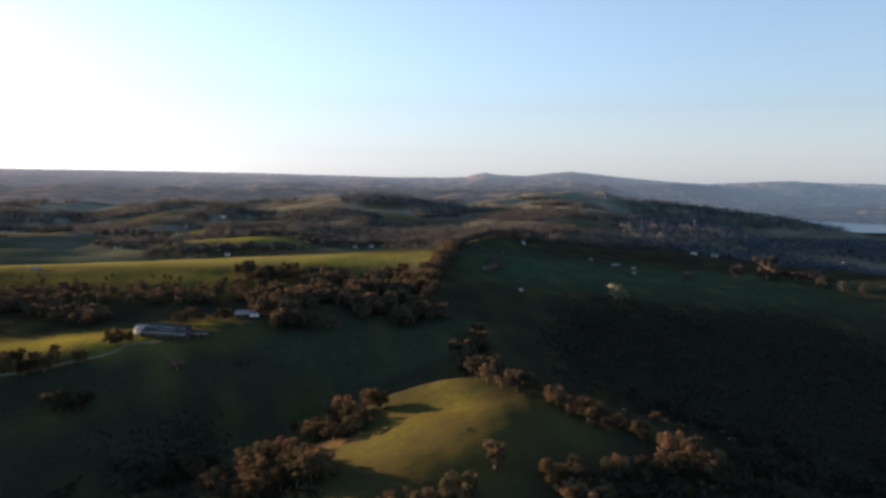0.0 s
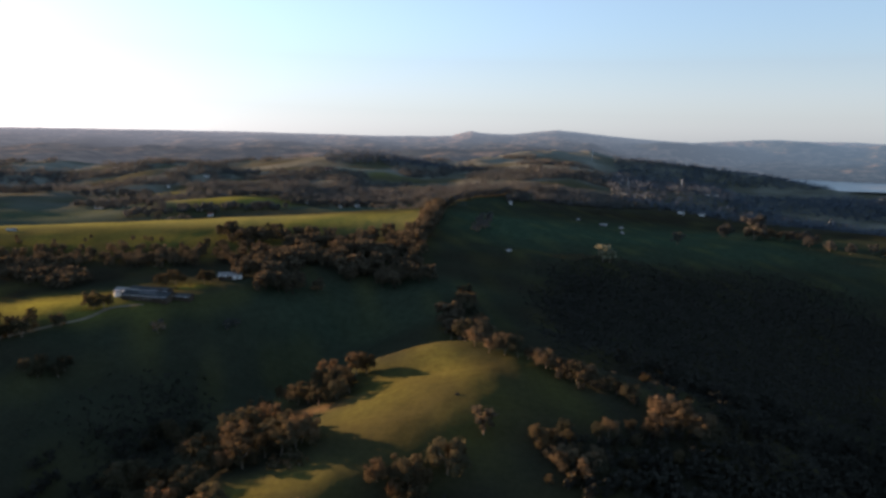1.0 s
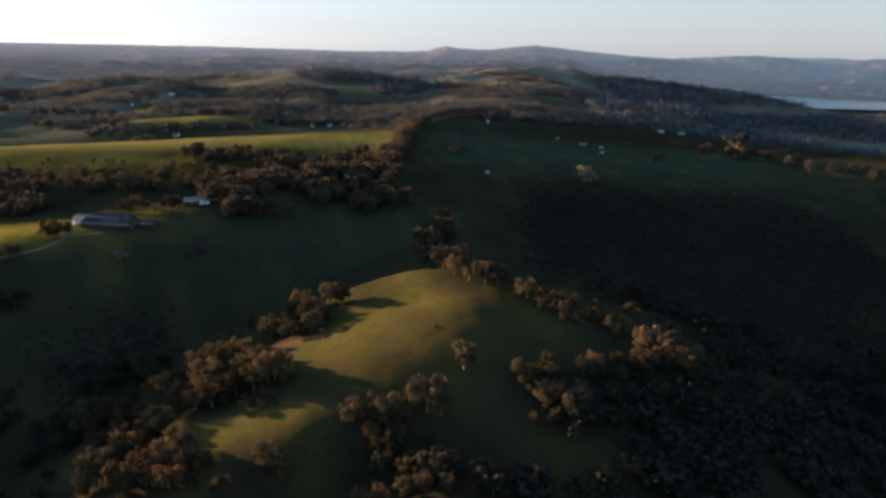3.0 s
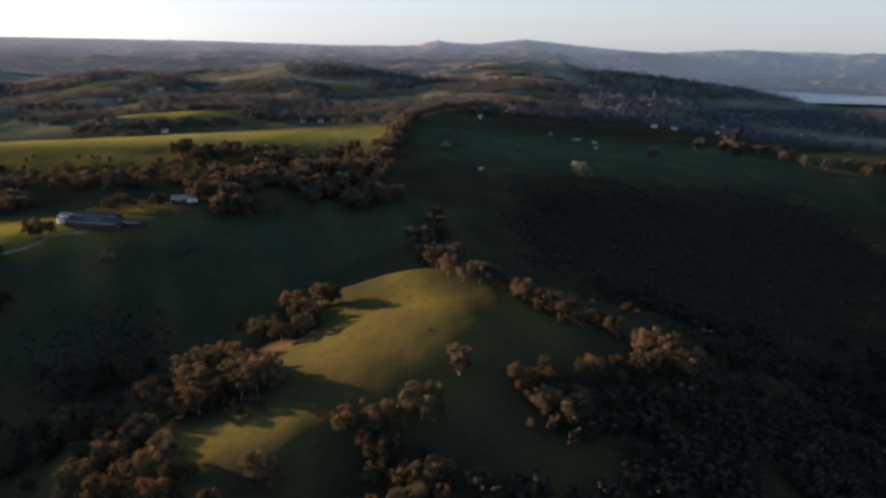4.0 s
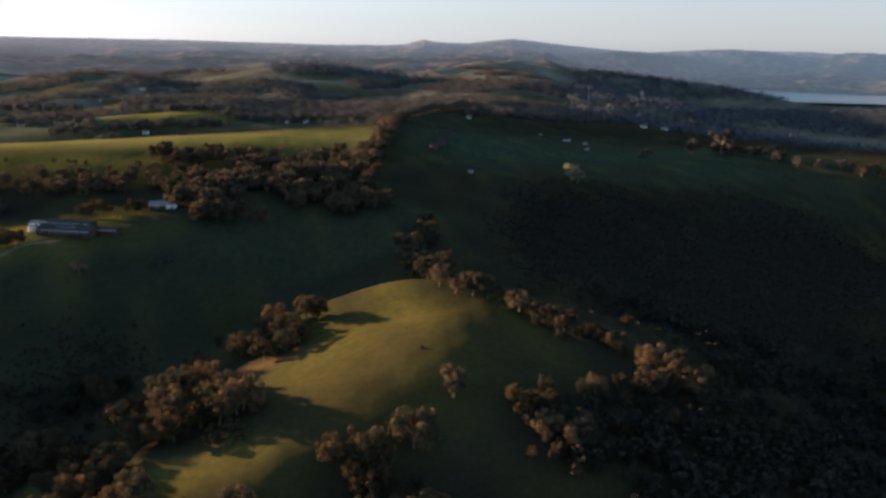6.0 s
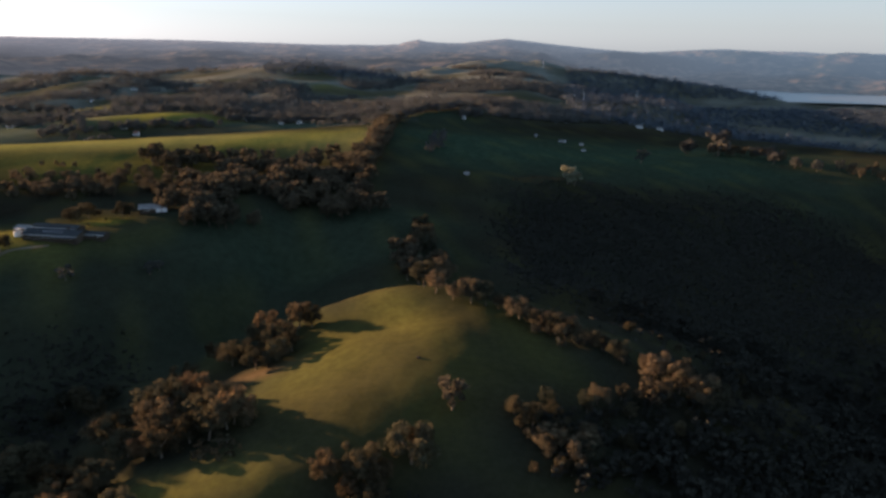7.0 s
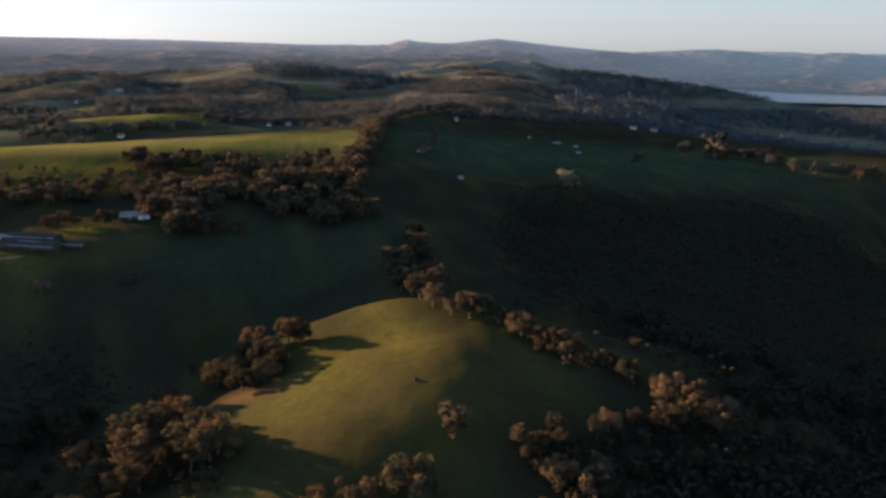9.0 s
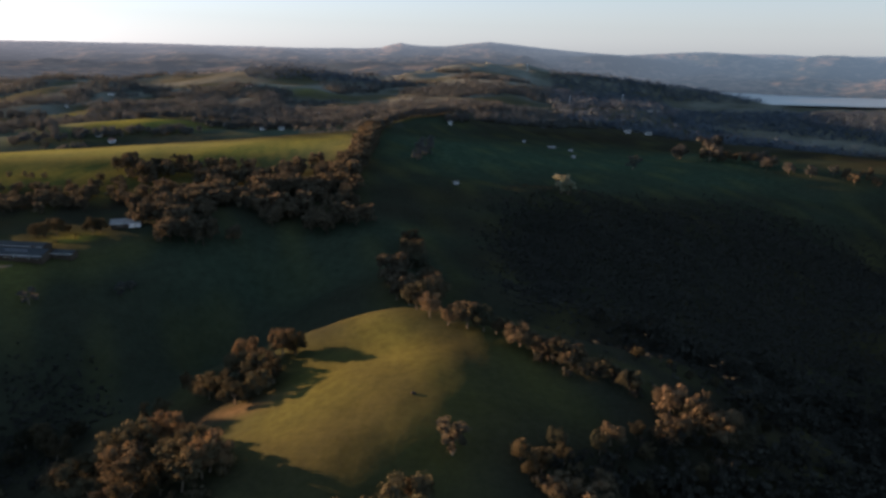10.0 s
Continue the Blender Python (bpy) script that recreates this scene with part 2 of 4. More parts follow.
def far_land(x, y):
    """The upland that rises towards the skyline, with the lake's valley on the right."""
    far = np.hypot(x, y)
    side = np.degrees(np.arctan2(x, y))
    z = np.interp(far, [0, 500, 800, 1200, 2000, 3000, 3800, 4300, 5200], [-70, -45, -12, 2, 18, 42, 60, 72, 60])
    z = z + waves(x, y, 620, 3) * np.interp(far, [600, 1500, 3500], [2, 13, 10]) + waves(x, y, 210, 4) * np.interp(far, [600, 1500], [1, 4])
    wet = np.interp(side, [12, 19, 60, 90], [0, 1, 1, 0]) * np.interp(far, [780, 1500, 3100, 4300], [0, 1, 1, 0])
    z = z * (1 - wet) - 66 * wet
    rim = np.interp(side, [-70, -35, -22, -12, -5, 0, 1.6, 2.5, 3.1, 3.8, 5, 6.2, 8, 9.6, 11.5, 13.4, 15.5, 17.5, 19.5, 21.5, 25, 28, 31, 36, 45], [118, 117, 112, 104, 93, 92, 98, 116, 125, 115, 110, 109, 124, 136, 122, 104, 91, 79, 70, 80, 91, 84, 74, 76, 80])
    rise = np.clip(1 - np.abs(far - 4450) / np.interp(side, [19, 24], [1300, 880]), 0, 1)
    return z + (rim - z) * rise * rise * (3 - 2 * rise)


def height(x, y):
    x, y = np.asarray(x, float), np.asarray(y, float)
    hills = [ridge_height(x, y, *r) for r in RIDGES] + [np.interp(np.hypot(x, y), [900, 1500], [FLOOR, -90.0]), far_land(x, y)]
    top = np.max(hills, axis=0)
    z = top + 4.0 * np.log(sum(np.exp((h - top) / 4.0) for h in hills))
    for deep, wide, line in HOLLOWS:
        z = z - deep * np.exp(-((-ridge_height(x, y, 1.0, 1.0, 0.01, [(px, py, 0) for px, py in line]) / wide) ** 2))
    near = np.clip(1.4 - np.hypot(x, y) / 900, 0, 1)
    return z + near * (0.5 * waves(x, y, 60, 5) + 0.12 * waves(x, y, 14, 6)) - 2.0


def spread(lo, hi, mid, fine, grow, even=120):
    """Coordinates from lo to hi, fine apart near mid and wider away from it."""
    up, down = [mid], [mid]
    while up[-1] < hi:
        up.append(up[-1] + max(fine, grow * (up[-1] - mid - even)))
    while down[-1] > lo:
        down.append(down[-1] - max(fine, grow * (mid - down[-1] - even)))
    return np.array(down[:0:-1] + up)


def mesh_of(name, verts, faces, mat, smooth=False):
    me = bpy.data.meshes.new(name)
    me.from_pydata(np.asarray(verts, float).tolist(), [], [tuple(f) for f in faces])
    me.materials.append(mat)
    if smooth:
        me.polygons.foreach_set("use_smooth", [True] * len(me.polygons))
    me.update()
    return me


def wooded(x, y):
    """Where dark forest stands: on the falling land to the right, and on a far knoll."""
    right = np.clip((np.degrees(np.arctan2(x, y)) - 12.0) / 5, 0, 1) * np.clip((y - 930) / 200, 0, 1) * np.clip((2750 - y) / 200, 0, 1)
    return np.maximum(right * (0.75 + 0.25 * waves(x, y, 300, 14)), blob(x, y, -150, 1760, 230, 120))


def blob(x, y, cx, cy, rx, ry):
    return np.exp(-(((x - cx) / rx) ** 2 + ((y - cy) / ry) ** 2))


def outer(side):
    """How far off the distant ranges take over from the near land, by the bearing in degrees."""
    return np.interp(side, [3, 11], [1980, 3050])


xs, ys = spread(-4900, 4900, 0, 3.0, 0.03, 130), spread(-1500, 5200, 290, 2.6, 0.02, 150)
gx, gy = np.meshgrid(xs, ys)
gz = height(gx, gy) - 45 * np.clip((np.hypot(gx, gy) - outer(np.degrees(np.arctan2(gx, gy))) - 70) / 150, 0, 1)
nx = len(xs)
quads = [(j * nx + i, j * nx + i + 1, (j + 1) * nx + i + 1, (j + 1) * nx + i) for j in range(len(ys) - 1) for i in range(nx - 1)]
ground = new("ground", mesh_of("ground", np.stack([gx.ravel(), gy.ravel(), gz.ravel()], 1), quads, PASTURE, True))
tagged(ground, "rolling green pasture hills, straw-tinted where sunlit and greyed for haze afar", "ground", kind="structure")
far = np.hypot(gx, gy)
# The scrub tint grows with distance and stands in for haze.
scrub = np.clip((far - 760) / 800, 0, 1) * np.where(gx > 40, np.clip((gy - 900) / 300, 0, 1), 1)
open_field = np.clip(waves(gx, gy, 260, 8) * 1.6, 0, 1) * np.clip(1.6 - far / 2600, 0, 1)
# Straw tint painted where the low sun brightens hill, fields and lawn.
sun_straw = np.clip(0.27 * blob(gx, gy, 1, 278, 43, 56) + 1.15 * blob(gx, gy, -200, 655, 340, 42) * np.clip(-gx / 15, 0, 1) + 1.1 * blob(gx, gy, -255, 930, 75, 34) + 0.6 * blob(gx, gy, -385, 1110, 60, 60) + 0.8 * blob(gx, gy, -150, 1440, 80, 40) + 0.45 * blob(gx, gy, -230, 568, 170, 40) + 0.85 * blob(gx, gy, -205, 395, 52, 30) + 0.7 * blob(gx, gy, -141, 434, 12, 8) + 0.32 * blob(gx, gy, -50, 217, 23, 10) + 0.08 * waves(gx, gy, 45, 9), 0, 1)
soil = np.clip(0.65 * blob(gx, gy, -42, 279, 14, 5), 0, 1)
lush = np.clip(0.9 * blob(gx, gy, 210, 680, 230, 110) + blob(gx, gy, -430, 870, 170, 110) + blob(gx, gy, -40, 890, 130, 70) + 0.5 * blob(gx, gy, -40, 420, 90, 60) + 0.45 * blob(gx, gy, 65, 650, 65, 110) + 0.6 * blob(gx, gy, 330, 800, 160, 70) + 0.1 * blob(gx, gy, 66, 262, 34, 44) + 0.24 * blob(gx, gy, -165, 330, 150, 90) + 0.1 * waves(gx, gy, 80, 15), 0, 1)
forest = wooded(gx, gy)
# A little of the same haze grey also pales the far field.
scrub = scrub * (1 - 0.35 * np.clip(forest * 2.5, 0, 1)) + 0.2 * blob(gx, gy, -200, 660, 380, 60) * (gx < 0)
cover = np.stack([scrub * (1 - 0.75 * open_field), np.clip(sun_straw + 0.15 * scrub * open_field, 0, 1), soil, lush], -1)
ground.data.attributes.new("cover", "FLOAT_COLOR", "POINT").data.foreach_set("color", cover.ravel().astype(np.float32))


def ground_z(x, y):
    """The height of the ground sheet itself."""
    i, j = int(np.clip(np.searchsorted(xs, x) - 1, 0, nx - 2)), int(np.clip(np.searchsorted(ys, y) - 1, 0, len(ys) - 2))
    u, v = (x - xs[i]) / (xs[i + 1] - xs[i]), (y - ys[j]) / (ys[j + 1] - ys[j])
    return float((gz[j, i] * (1 - u) + gz[j, i + 1] * u) * (1 - v) + (gz[j + 1, i] * (1 - u) + gz[j + 1, i + 1] * u) * v)


# the distant ranges, which close the view
ba, step = np.meshgrid(np.radians(np.linspace(-75, 75, 900)), np.linspace(0, 1, 70), indexing="ij")
bd = outer(np.degrees(ba)) + step * (4960 - outer(np.degrees(ba)))
bx, by = bd * np.sin(ba), bd * np.cos(ba)
folds = 2.2 * waves(bx, by, 420, 21) + 2.0 * waves(bx, by, 120, 22) + 1.2 * waves(bx, by, 55, 23) + 15.0 * np.clip((np.degrees(ba) - 18) / 6, 0, 1) * waves(bx, by, 640, 25)
bz = height(bx, by) + folds * np.interp(bd, [2400, 3300, 4150, 4450], [0.2, 1, 1, 0.3]) * np.clip((bd - outer(np.degrees(ba)) - 40) / 300, 0, 1) + np.interp(bd - outer(np.degrees(ba)), [0, 100, 1900], [-45, 1.0, 2.0])
turn = np.degrees(ba)
spur = np.interp(turn, [15, 17.5, 19.4, 23.2, 26.8, 30.8, 36, 60], [60, 77, 69, 45, 29, 16, 5, 0]) - 60 * ((bd - np.interp(turn, [17, 24], [3700, 3950])) / 250) ** 2
bz = np.where(turn > 15, np.maximum(bz, spur + 2.5 * waves(bx, by, 180, 24)), bz)
nb = bd.shape[1]
faces = [(j * nb + i, (j + 1) * nb + i, (j + 1) * nb + i + 1, j * nb + i + 1) for j in range(bd.shape[0] - 1) for i in range(nb - 1)]
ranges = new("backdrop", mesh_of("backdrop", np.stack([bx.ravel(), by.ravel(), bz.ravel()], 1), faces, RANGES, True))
tagged(ranges, "hazy blue-grey hill ranges along the skyline", "hills", kind="structure")

lake = new("water", mesh_of("water", [(1215, 2240, -60), (1500, 2130, -60), (2600, 1900, -60), (3300, 1700, -60), (3300, 2100, -60), (2300, 2330, -60), (1760, 2560, -60), (1640, 2650, -60), (1540, 2710, -60), (1500, 2780, -60), (1560, 2990, -60), (1505, 3035, -60), (1395, 2885, -60)], [tuple(range(13))], WATER))
tagged(lake, "calm lake reflecting the pale evening sky", "water", kind="structure")


# ---- building blocks ----
def part(name, bm, mat, parent, label=""):
    me = bpy.data.meshes.new(name)
    bm.normal_update()
    bm.to_mesh(me)
    bm.free()
    me.materials.append(mat)
    ob = new(name, me)
    ob.parent = parent
    return tagged(ob, label)


def box(bm, x0, x1, y0, y1, z0, z1, bevel=0.0):
    made = bmesh.ops.create_cube(bm, size=1, matrix=Matrix.LocRotScale(((x0 + x1) / 2, (y0 + y1) / 2, (z0 + z1) / 2), None, (x1 - x0, y1 - y0, z1 - z0)))
    if bevel:
        edges = list({e for v in made["verts"] for e in v.link_edges})
        bmesh.ops.bevel(bm, geom=edges, offset=bevel, segments=1, affect="EDGES")
    return bm


def tube(verts, faces, a, b, ra, rb, sides=6):
    a, b = Vector(a), Vector(b)
    turn = (b - a).to_track_quat("Z", "Y").to_matrix()
    n = len(verts)
    for c, r in ((a, ra), (b, rb)):
        for k in range(sides):
            verts.append(tuple(c + turn @ Vector((r * math.cos(6.283 * k / sides), r * math.sin(6.283 * k / sides), 0))))
    for k in range(sides):
        faces.append((n + k, n + (k + 1) % sides, n + sides + (k + 1) % sides, n + sides + k))


def leaf_cloud(r, blobs, count, size, flat=0.0):
    """Tufts of leaves on and in the clumps of a crown; flat: how far they lie level, as on a closed canopy."""
    c = np.repeat(np.array([b[0] for b in blobs]), count, 0)
    rad = np.repeat(np.array([b[1] for b in blobs]), count, 0)
    n = len(c)
    d = r.normal(size=(n, 3))
    d /= np.linalg.norm(d, axis=1, keepdims=True)
    p = c + d * rad * (0.25 + 0.95 * r.uniform(size=(n, 1)) ** 0.7)
    face = d * (1 - 0.5 * flat) + 0.38 * r.normal(size=(n, 3)) + np.array((0, 0, 1.1 * flat))  # most tufts face outwards
    a = np.cross(face, r.normal(size=(n, 3)))
    b = np.cross(face, a)
    a *= size * r.uniform(0.5, 1.2, (n, 1)) / np.linalg.norm(a, axis=1, keepdims=True)
    b *= size * r.uniform(0.35, 0.9, (n, 1)) / np.linalg.norm(b, axis=1, keepdims=True)
    verts = np.stack([p - a, p + b, p + a, p - b], 1).reshape(-1, 3)
    return verts, np.arange(4 * n).reshape(-1, 4)


def gum_tree(seed, tall, wide, clumps, count, leaf, mat=None, name="eucalyptus_tree"):
    """A gum tree at the origin: a forked pale trunk and a crown of loose clumps."""
    r = np.random.RandomState(seed)
    verts, faces, blobs = [], [], []
    fork = Vector((r.uniform(-0.4, 0.4), r.uniform(-0.4, 0.4), tall * r.uniform(0.24, 0.34)))
    thick = 0.028 * tall
    tube(verts, faces, (0, 0, -0.9), (0, 0, 0.3), thick * 1.35, thick * 1.05)
    tube(verts, faces, (0, 0, 0.3), fork, thick * 1.05, thick * 0.8)
    limbs = 4 + seed % 3
    ends = []
    for k in range(limbs):
        a = 6.283 * (k + r.uniform(-0.3, 0.3)) / limbs
        out = wide * r.uniform(0.22, 0.34)
        mid = Vector((out * math.cos(a) * 0.6, out * math.sin(a) * 0.6, tall * r.uniform(0.42, 0.55)))
        end = Vector((out * math.cos(a) * 1.25, out * math.sin(a) * 1.25, tall * r.uniform(0.58, 0.8)))
        tube(verts, faces, fork, mid, thick * 0.6, thick * 0.42, 5)
        tube(verts, faces, mid, end, thick * 0.42, thick * 0.16, 5)
        ends.append(end)
    for k in range(clumps):
        e = ends[k % limbs]
        lift = k / max(1, clumps - 1)
        c = (e.x * r.uniform(0.5, 1.15) + r.normal() * wide * 0.08, e.y * r.uniform(0.5, 1.15) + r.normal() * wide * 0.08, tall * (0.30 + 0.54 * lift) + r.normal() * tall * 0.04)
        q = wide * r.uniform(0.09, 0.23) * (1.1 - 0.25 * lift)
        blobs.append((c, (q, q, q * r.uniform(0.6, 0.85))))
    leaves = leaf_cloud(r, blobs, count, leaf)
    if name is None:
        return np.array(verts), faces, *leaves
    tree = new(name)
    trunk = new("trunk", mesh_of("trunk", verts, faces, BARK, True))
    crown = new("crown", mesh_of("crown", *leaves, mat or LEAF))
    trunk.parent = crown.parent = tree
    return tree


NEAR = [(3, 10.0, 9.0, 27, 140, 0.33), (4, 11.0, 10.0, 28, 140, 0.34), (5, 9.0, 8.5, 25, 140, 0.32), (6, 12.0, 9.5, 28, 136, 0.34), (7, 8.5, 9.5, 26, 140, 0.33), (8, 10.5, 8.0, 25, 140, 0.33)]
FAR = [(13, 11.0, 9.5, 17, 32, 0.79), (14, 12.0, 10.5, 18, 32, 0.83), (15, 9.5, 9.0, 16, 32, 0.77), (16, 13.0, 9.5, 18, 32, 0.83)]
DIM = [(23, 11.0, 10.0, 10, 24, 1.1), (24, 10.0, 10.5, 11, 24, 1.1), (25, 12.0, 10.0, 11, 22, 1.15)]
MID = [(13, 11.0, 9.5, 12, 52, 0.72), (14, 12.0, 10.5, 13, 52, 0.76), (15, 9.5, 9.0, 11, 52, 0.7), (16, 13.0, 9.5, 13, 50, 0.76)]
KINDS = {"near": NEAR, "mid": MID, "gully": NEAR[:4], "row": NEAR[:3], "silver": MID[:2], "pine": MID[2:], "pale": [(21, 11.0, 9.0, 13, 50, 0.65), (22, 12.0, 8.5, 13, 50, 0.65)], "shrub": [(31, 4.0, 4.6, 9, 34, 0.36), (32, 3.4, 3.6, 8, 34, 0.34)]}
TREES = {kind: [] for kind in KINDS}
NAMES = {"shrub": "shrub"}
planted = []


def plant(kind, x, y, tall, label, group, r, gap=2.2):
    if any((x - a) ** 2 + (y - b) ** 2 < gap * gap for a, b in planted):
        return
    planted.append((x, y))
    n = r.randint(len(KINDS[kind]))
    k = 1.05 * tall / KINDS[kind][n][1]
    wide = k * r.uniform(0.88, 1.12)
    m = Matrix.Translation((x, y, ground_z(x, y))) @ pose(0, 0, 0, r.uniform(-3, 3), r.uniform(-3, 3), r.uniform(0, 360)) @ Matrix.Diagonal((wide, wide, k, 1))
    made = dict(TREES[kind])
    if n in made:
        t = copy_thing(made[n], m)
    else:
        t = gum_tree(*KINDS[kind][n], mat={"row": LEAF_ROW, "pale": LEAF_PALE, "gully": LEAF_SHADE_OLIVE, "mid": LEAF_HAZE_GREY, "silver": LEAF_SUN_PALE, "pine": LEAF_HAZE_FAR}.get(kind), name=NAMES.get(kind, "eucalyptus_tree"))
        t.matrix_basis = m
        TREES[kind].append((n, t))
    tagged(t, label, "shrub" if kind == "shrub" else "tree", group)


def places(count, wide, tall, line, seed):
    """Places and heights of trees along a line of the plan, or across a belt of that half width."""
    r = np.random.RandomState(seed)
    pts = np.array(line, float)
    if len(pts) == 1:
        pts = np.vstack([pts, pts + 0.01])
    run = np.r_[0, np.cumsum(np.hypot(*np.diff(pts, axis=0).T))]
    for k in range(count):
        s = run[-1] * (k + r.uniform(0.1, 0.9)) / count
        x, y = np.interp(s, run, pts[:, 0]), np.interp(s, run, pts[:, 1])
        yield x + r.uniform(-wide, wide), y + r.uniform(-wide, wide), tall * r.uniform(0.78, 1.14), r


def stand(kind, rows, label, group, seed, gap=0.8):
    """Single trees, each at a place in the plan and of a height fitted to the camera's view."""
    r = np.random.RandomState(seed)
    for x, y, tall in rows:
        plant(kind, x, y, tall, label, group, r, gap)


def grove(kind, count, wide, tall, line, label, group, seed, gap=2.6):
    for x, y, h, r in places(count, wide, tall, line, seed):
        plant(kind, x, y, h, label, group, r, gap)


def thicket(name, kinds, belts, label, gap=3.2, leaf=None, glades=()):
    """Trees too many to tell apart, as one mass: trunks and crowns."""
    shapes = [(k[1], gum_tree(*k, name=None)) for k in kinds]
    verts, faces, mats, n, done = [], [], [], 0, []
    for belt in belts:
        for x, y, h, r in places(*belt):
            if any(abs(x - a) < gap and abs(y - c) < gap for a, c in done[-60:]) or any((x - a) ** 2 + (y - c) ** 2 < q * q for a, c, q in glades):
                continue
            done.append((x, y))
            tall, (tv, tf, lv, lf) = shapes[r.randint(len(shapes))]
            k, a = h / tall, r.uniform(0, 6.283)
            turn = k * np.array([[math.cos(a), -math.sin(a), 0], [math.sin(a), math.cos(a), 0], [0, 0, 1]])
            at = np.array([x, y, ground_z(x, y)])
            verts += [tv @ turn.T + at, lv @ turn.T + at]
            faces += [tuple(i + n for i in f) for f in tf] + (np.asarray(lf) + n + len(tv)).tolist()
            mats += [1] * len(tf) + [0] * len(lf)
            n += len(tv) + len(lv)
    me = mesh_of(name, np.concatenate(verts), faces, leaf or LEAF)
    me.materials.append(BARK_SHADED)
    me.polygons.foreach_set("material_index", mats)
    return tagged(new(name, me), label, "woodland", kind="stuff")


def strip(name, wide, line, mat, label, category, lift=0.06):
    """A track or road that lies on the ground along a smooth line."""
    pts = np.array(line, float)
    run = np.r_[0, np.cumsum(np.hypot(*np.diff(pts, axis=0).T))]
    s = np.arange(0, run[-1], 2.0)
    x, y = np.interp(s, run, pts[:, 0]), np.interp(s, run, pts[:, 1])
    soft = np.ones(9) / 9
    x[4:-4], y[4:-4] = np.convolve(x, soft, "valid"), np.convolve(y, soft, "valid")
    tx, ty = np.gradient(x), np.gradient(y)
    n = np.hypot(tx, ty)
    verts, faces = [], []
    for k in range(len(s)):
        w = wide / 2 * (1 + 0.12 * math.sin(k * 0.9) + 0.1 * math.sin(k * 2.3))
        for o in (-w, -w / 3, w / 3, w):
            px, py = x[k] - ty[k] / n[k] * o, y[k] + tx[k] / n[k] * o
            verts.append((px, py, ground_z(px, py) + lift))
        if k:
            faces += [(4 * k - 4 + i, 4 * k - 3 + i, 4 * k + 1 + i, 4 * k + i) for i in range(3)]
    return tagged(new(name, mesh_of(name, verts, faces, mat, True)), label, category, kind="structure")


# ---- trees ----
HILL = "olive-brown gum tree on the sunlit pasture hill"
ROW = "rust-tinged gum tree in the row below the hill crest"
DARK = "gum tree standing in the gully's shade"
stand("near", [(-31.5, 312.3, 9.8), (-26.7, 308.9, 9.0), (-36.4, 302.2, 8.8), (-40.1, 297.8, 8.8), (-45.8, 307.2, 9.5), (-49.3, 295.2, 9.1), (-53.7, 298, 7.7), (-59.5, 305.9, 7.6), (-65.1, 315.6, 6.2), (-43.5, 285.2, 7.4), (-32.1, 292.5, 8.0), (-36.6, 287.1, 7.6), (-44.2, 316.6, 8.1)], HILL, "trees along the hill's edge", 1)
stand("near", [(-58.5, 264.9, 12.1), (-48.1, 252.2, 9.3), (-42.7, 242.9, 9.4), (-64.4, 260.4, 13.0), (-70.4, 256.9, 12.0), (-76.1, 259.7, 9.2), (-85.1, 259.6, 11.7), (-100.8, 293.1, 8.9), (-66.6, 238.9, 8.6), (-61.1, 236.6, 8.8), (-72.5, 243.8, 8.0), (-54.3, 239.7, 9.2), (-48.7, 238.1, 9.8), (-44.3, 240.9, 9.4), (-52.8, 247.2, 10.3), (-78.7, 255, 9.9), (-66.1, 282.6, 9.3), (-64.3, 248.2, 11.6)], HILL, "trees along the hill's edge", 2)
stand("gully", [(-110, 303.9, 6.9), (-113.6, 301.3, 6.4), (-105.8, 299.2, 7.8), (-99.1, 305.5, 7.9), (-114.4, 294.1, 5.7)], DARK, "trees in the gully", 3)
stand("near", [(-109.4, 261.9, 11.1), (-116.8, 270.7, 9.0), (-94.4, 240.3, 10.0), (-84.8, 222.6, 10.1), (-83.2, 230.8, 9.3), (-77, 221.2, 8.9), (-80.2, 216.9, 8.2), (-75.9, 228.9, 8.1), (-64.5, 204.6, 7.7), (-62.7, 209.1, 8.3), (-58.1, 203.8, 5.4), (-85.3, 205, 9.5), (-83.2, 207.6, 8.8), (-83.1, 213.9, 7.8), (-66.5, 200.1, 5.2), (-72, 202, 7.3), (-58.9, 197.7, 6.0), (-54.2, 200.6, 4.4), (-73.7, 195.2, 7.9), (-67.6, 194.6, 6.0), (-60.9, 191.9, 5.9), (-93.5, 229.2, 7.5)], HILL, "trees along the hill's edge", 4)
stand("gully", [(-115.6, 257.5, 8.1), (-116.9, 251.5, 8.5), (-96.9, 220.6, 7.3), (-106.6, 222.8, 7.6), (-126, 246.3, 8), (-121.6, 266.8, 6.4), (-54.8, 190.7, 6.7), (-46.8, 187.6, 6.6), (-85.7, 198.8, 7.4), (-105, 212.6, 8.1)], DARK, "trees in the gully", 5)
stand("near", [(-36, 198.4, 6.8), (-39, 198.8, 4.3), (-32.2, 195.6, 3.2)], HILL, "trees along the hill's edge", 6)
stand("near", [(-6.3, 212, 8.2), (-2.7, 209.5, 8.2), (-9.6, 207.6, 6.8), (-5.7, 202.8, 7.9), (-7.4, 198.5, 6.6), (5.4, 214.6, 9.9), (8.1, 218.3, 7.6), (1, 194.7, 7.0), (-1.7, 195.9, 6.6), (6, 192.1, 7.6), (9.2, 193, 6.1), (8, 198.5, 4.7), (3.3, 190.6, 4.8), (-11.1, 212.9, 4.3), (10.9, 195.9, 4.0), (-3.8, 205.4, 6.4)], HILL, "trees below the hill", 7)
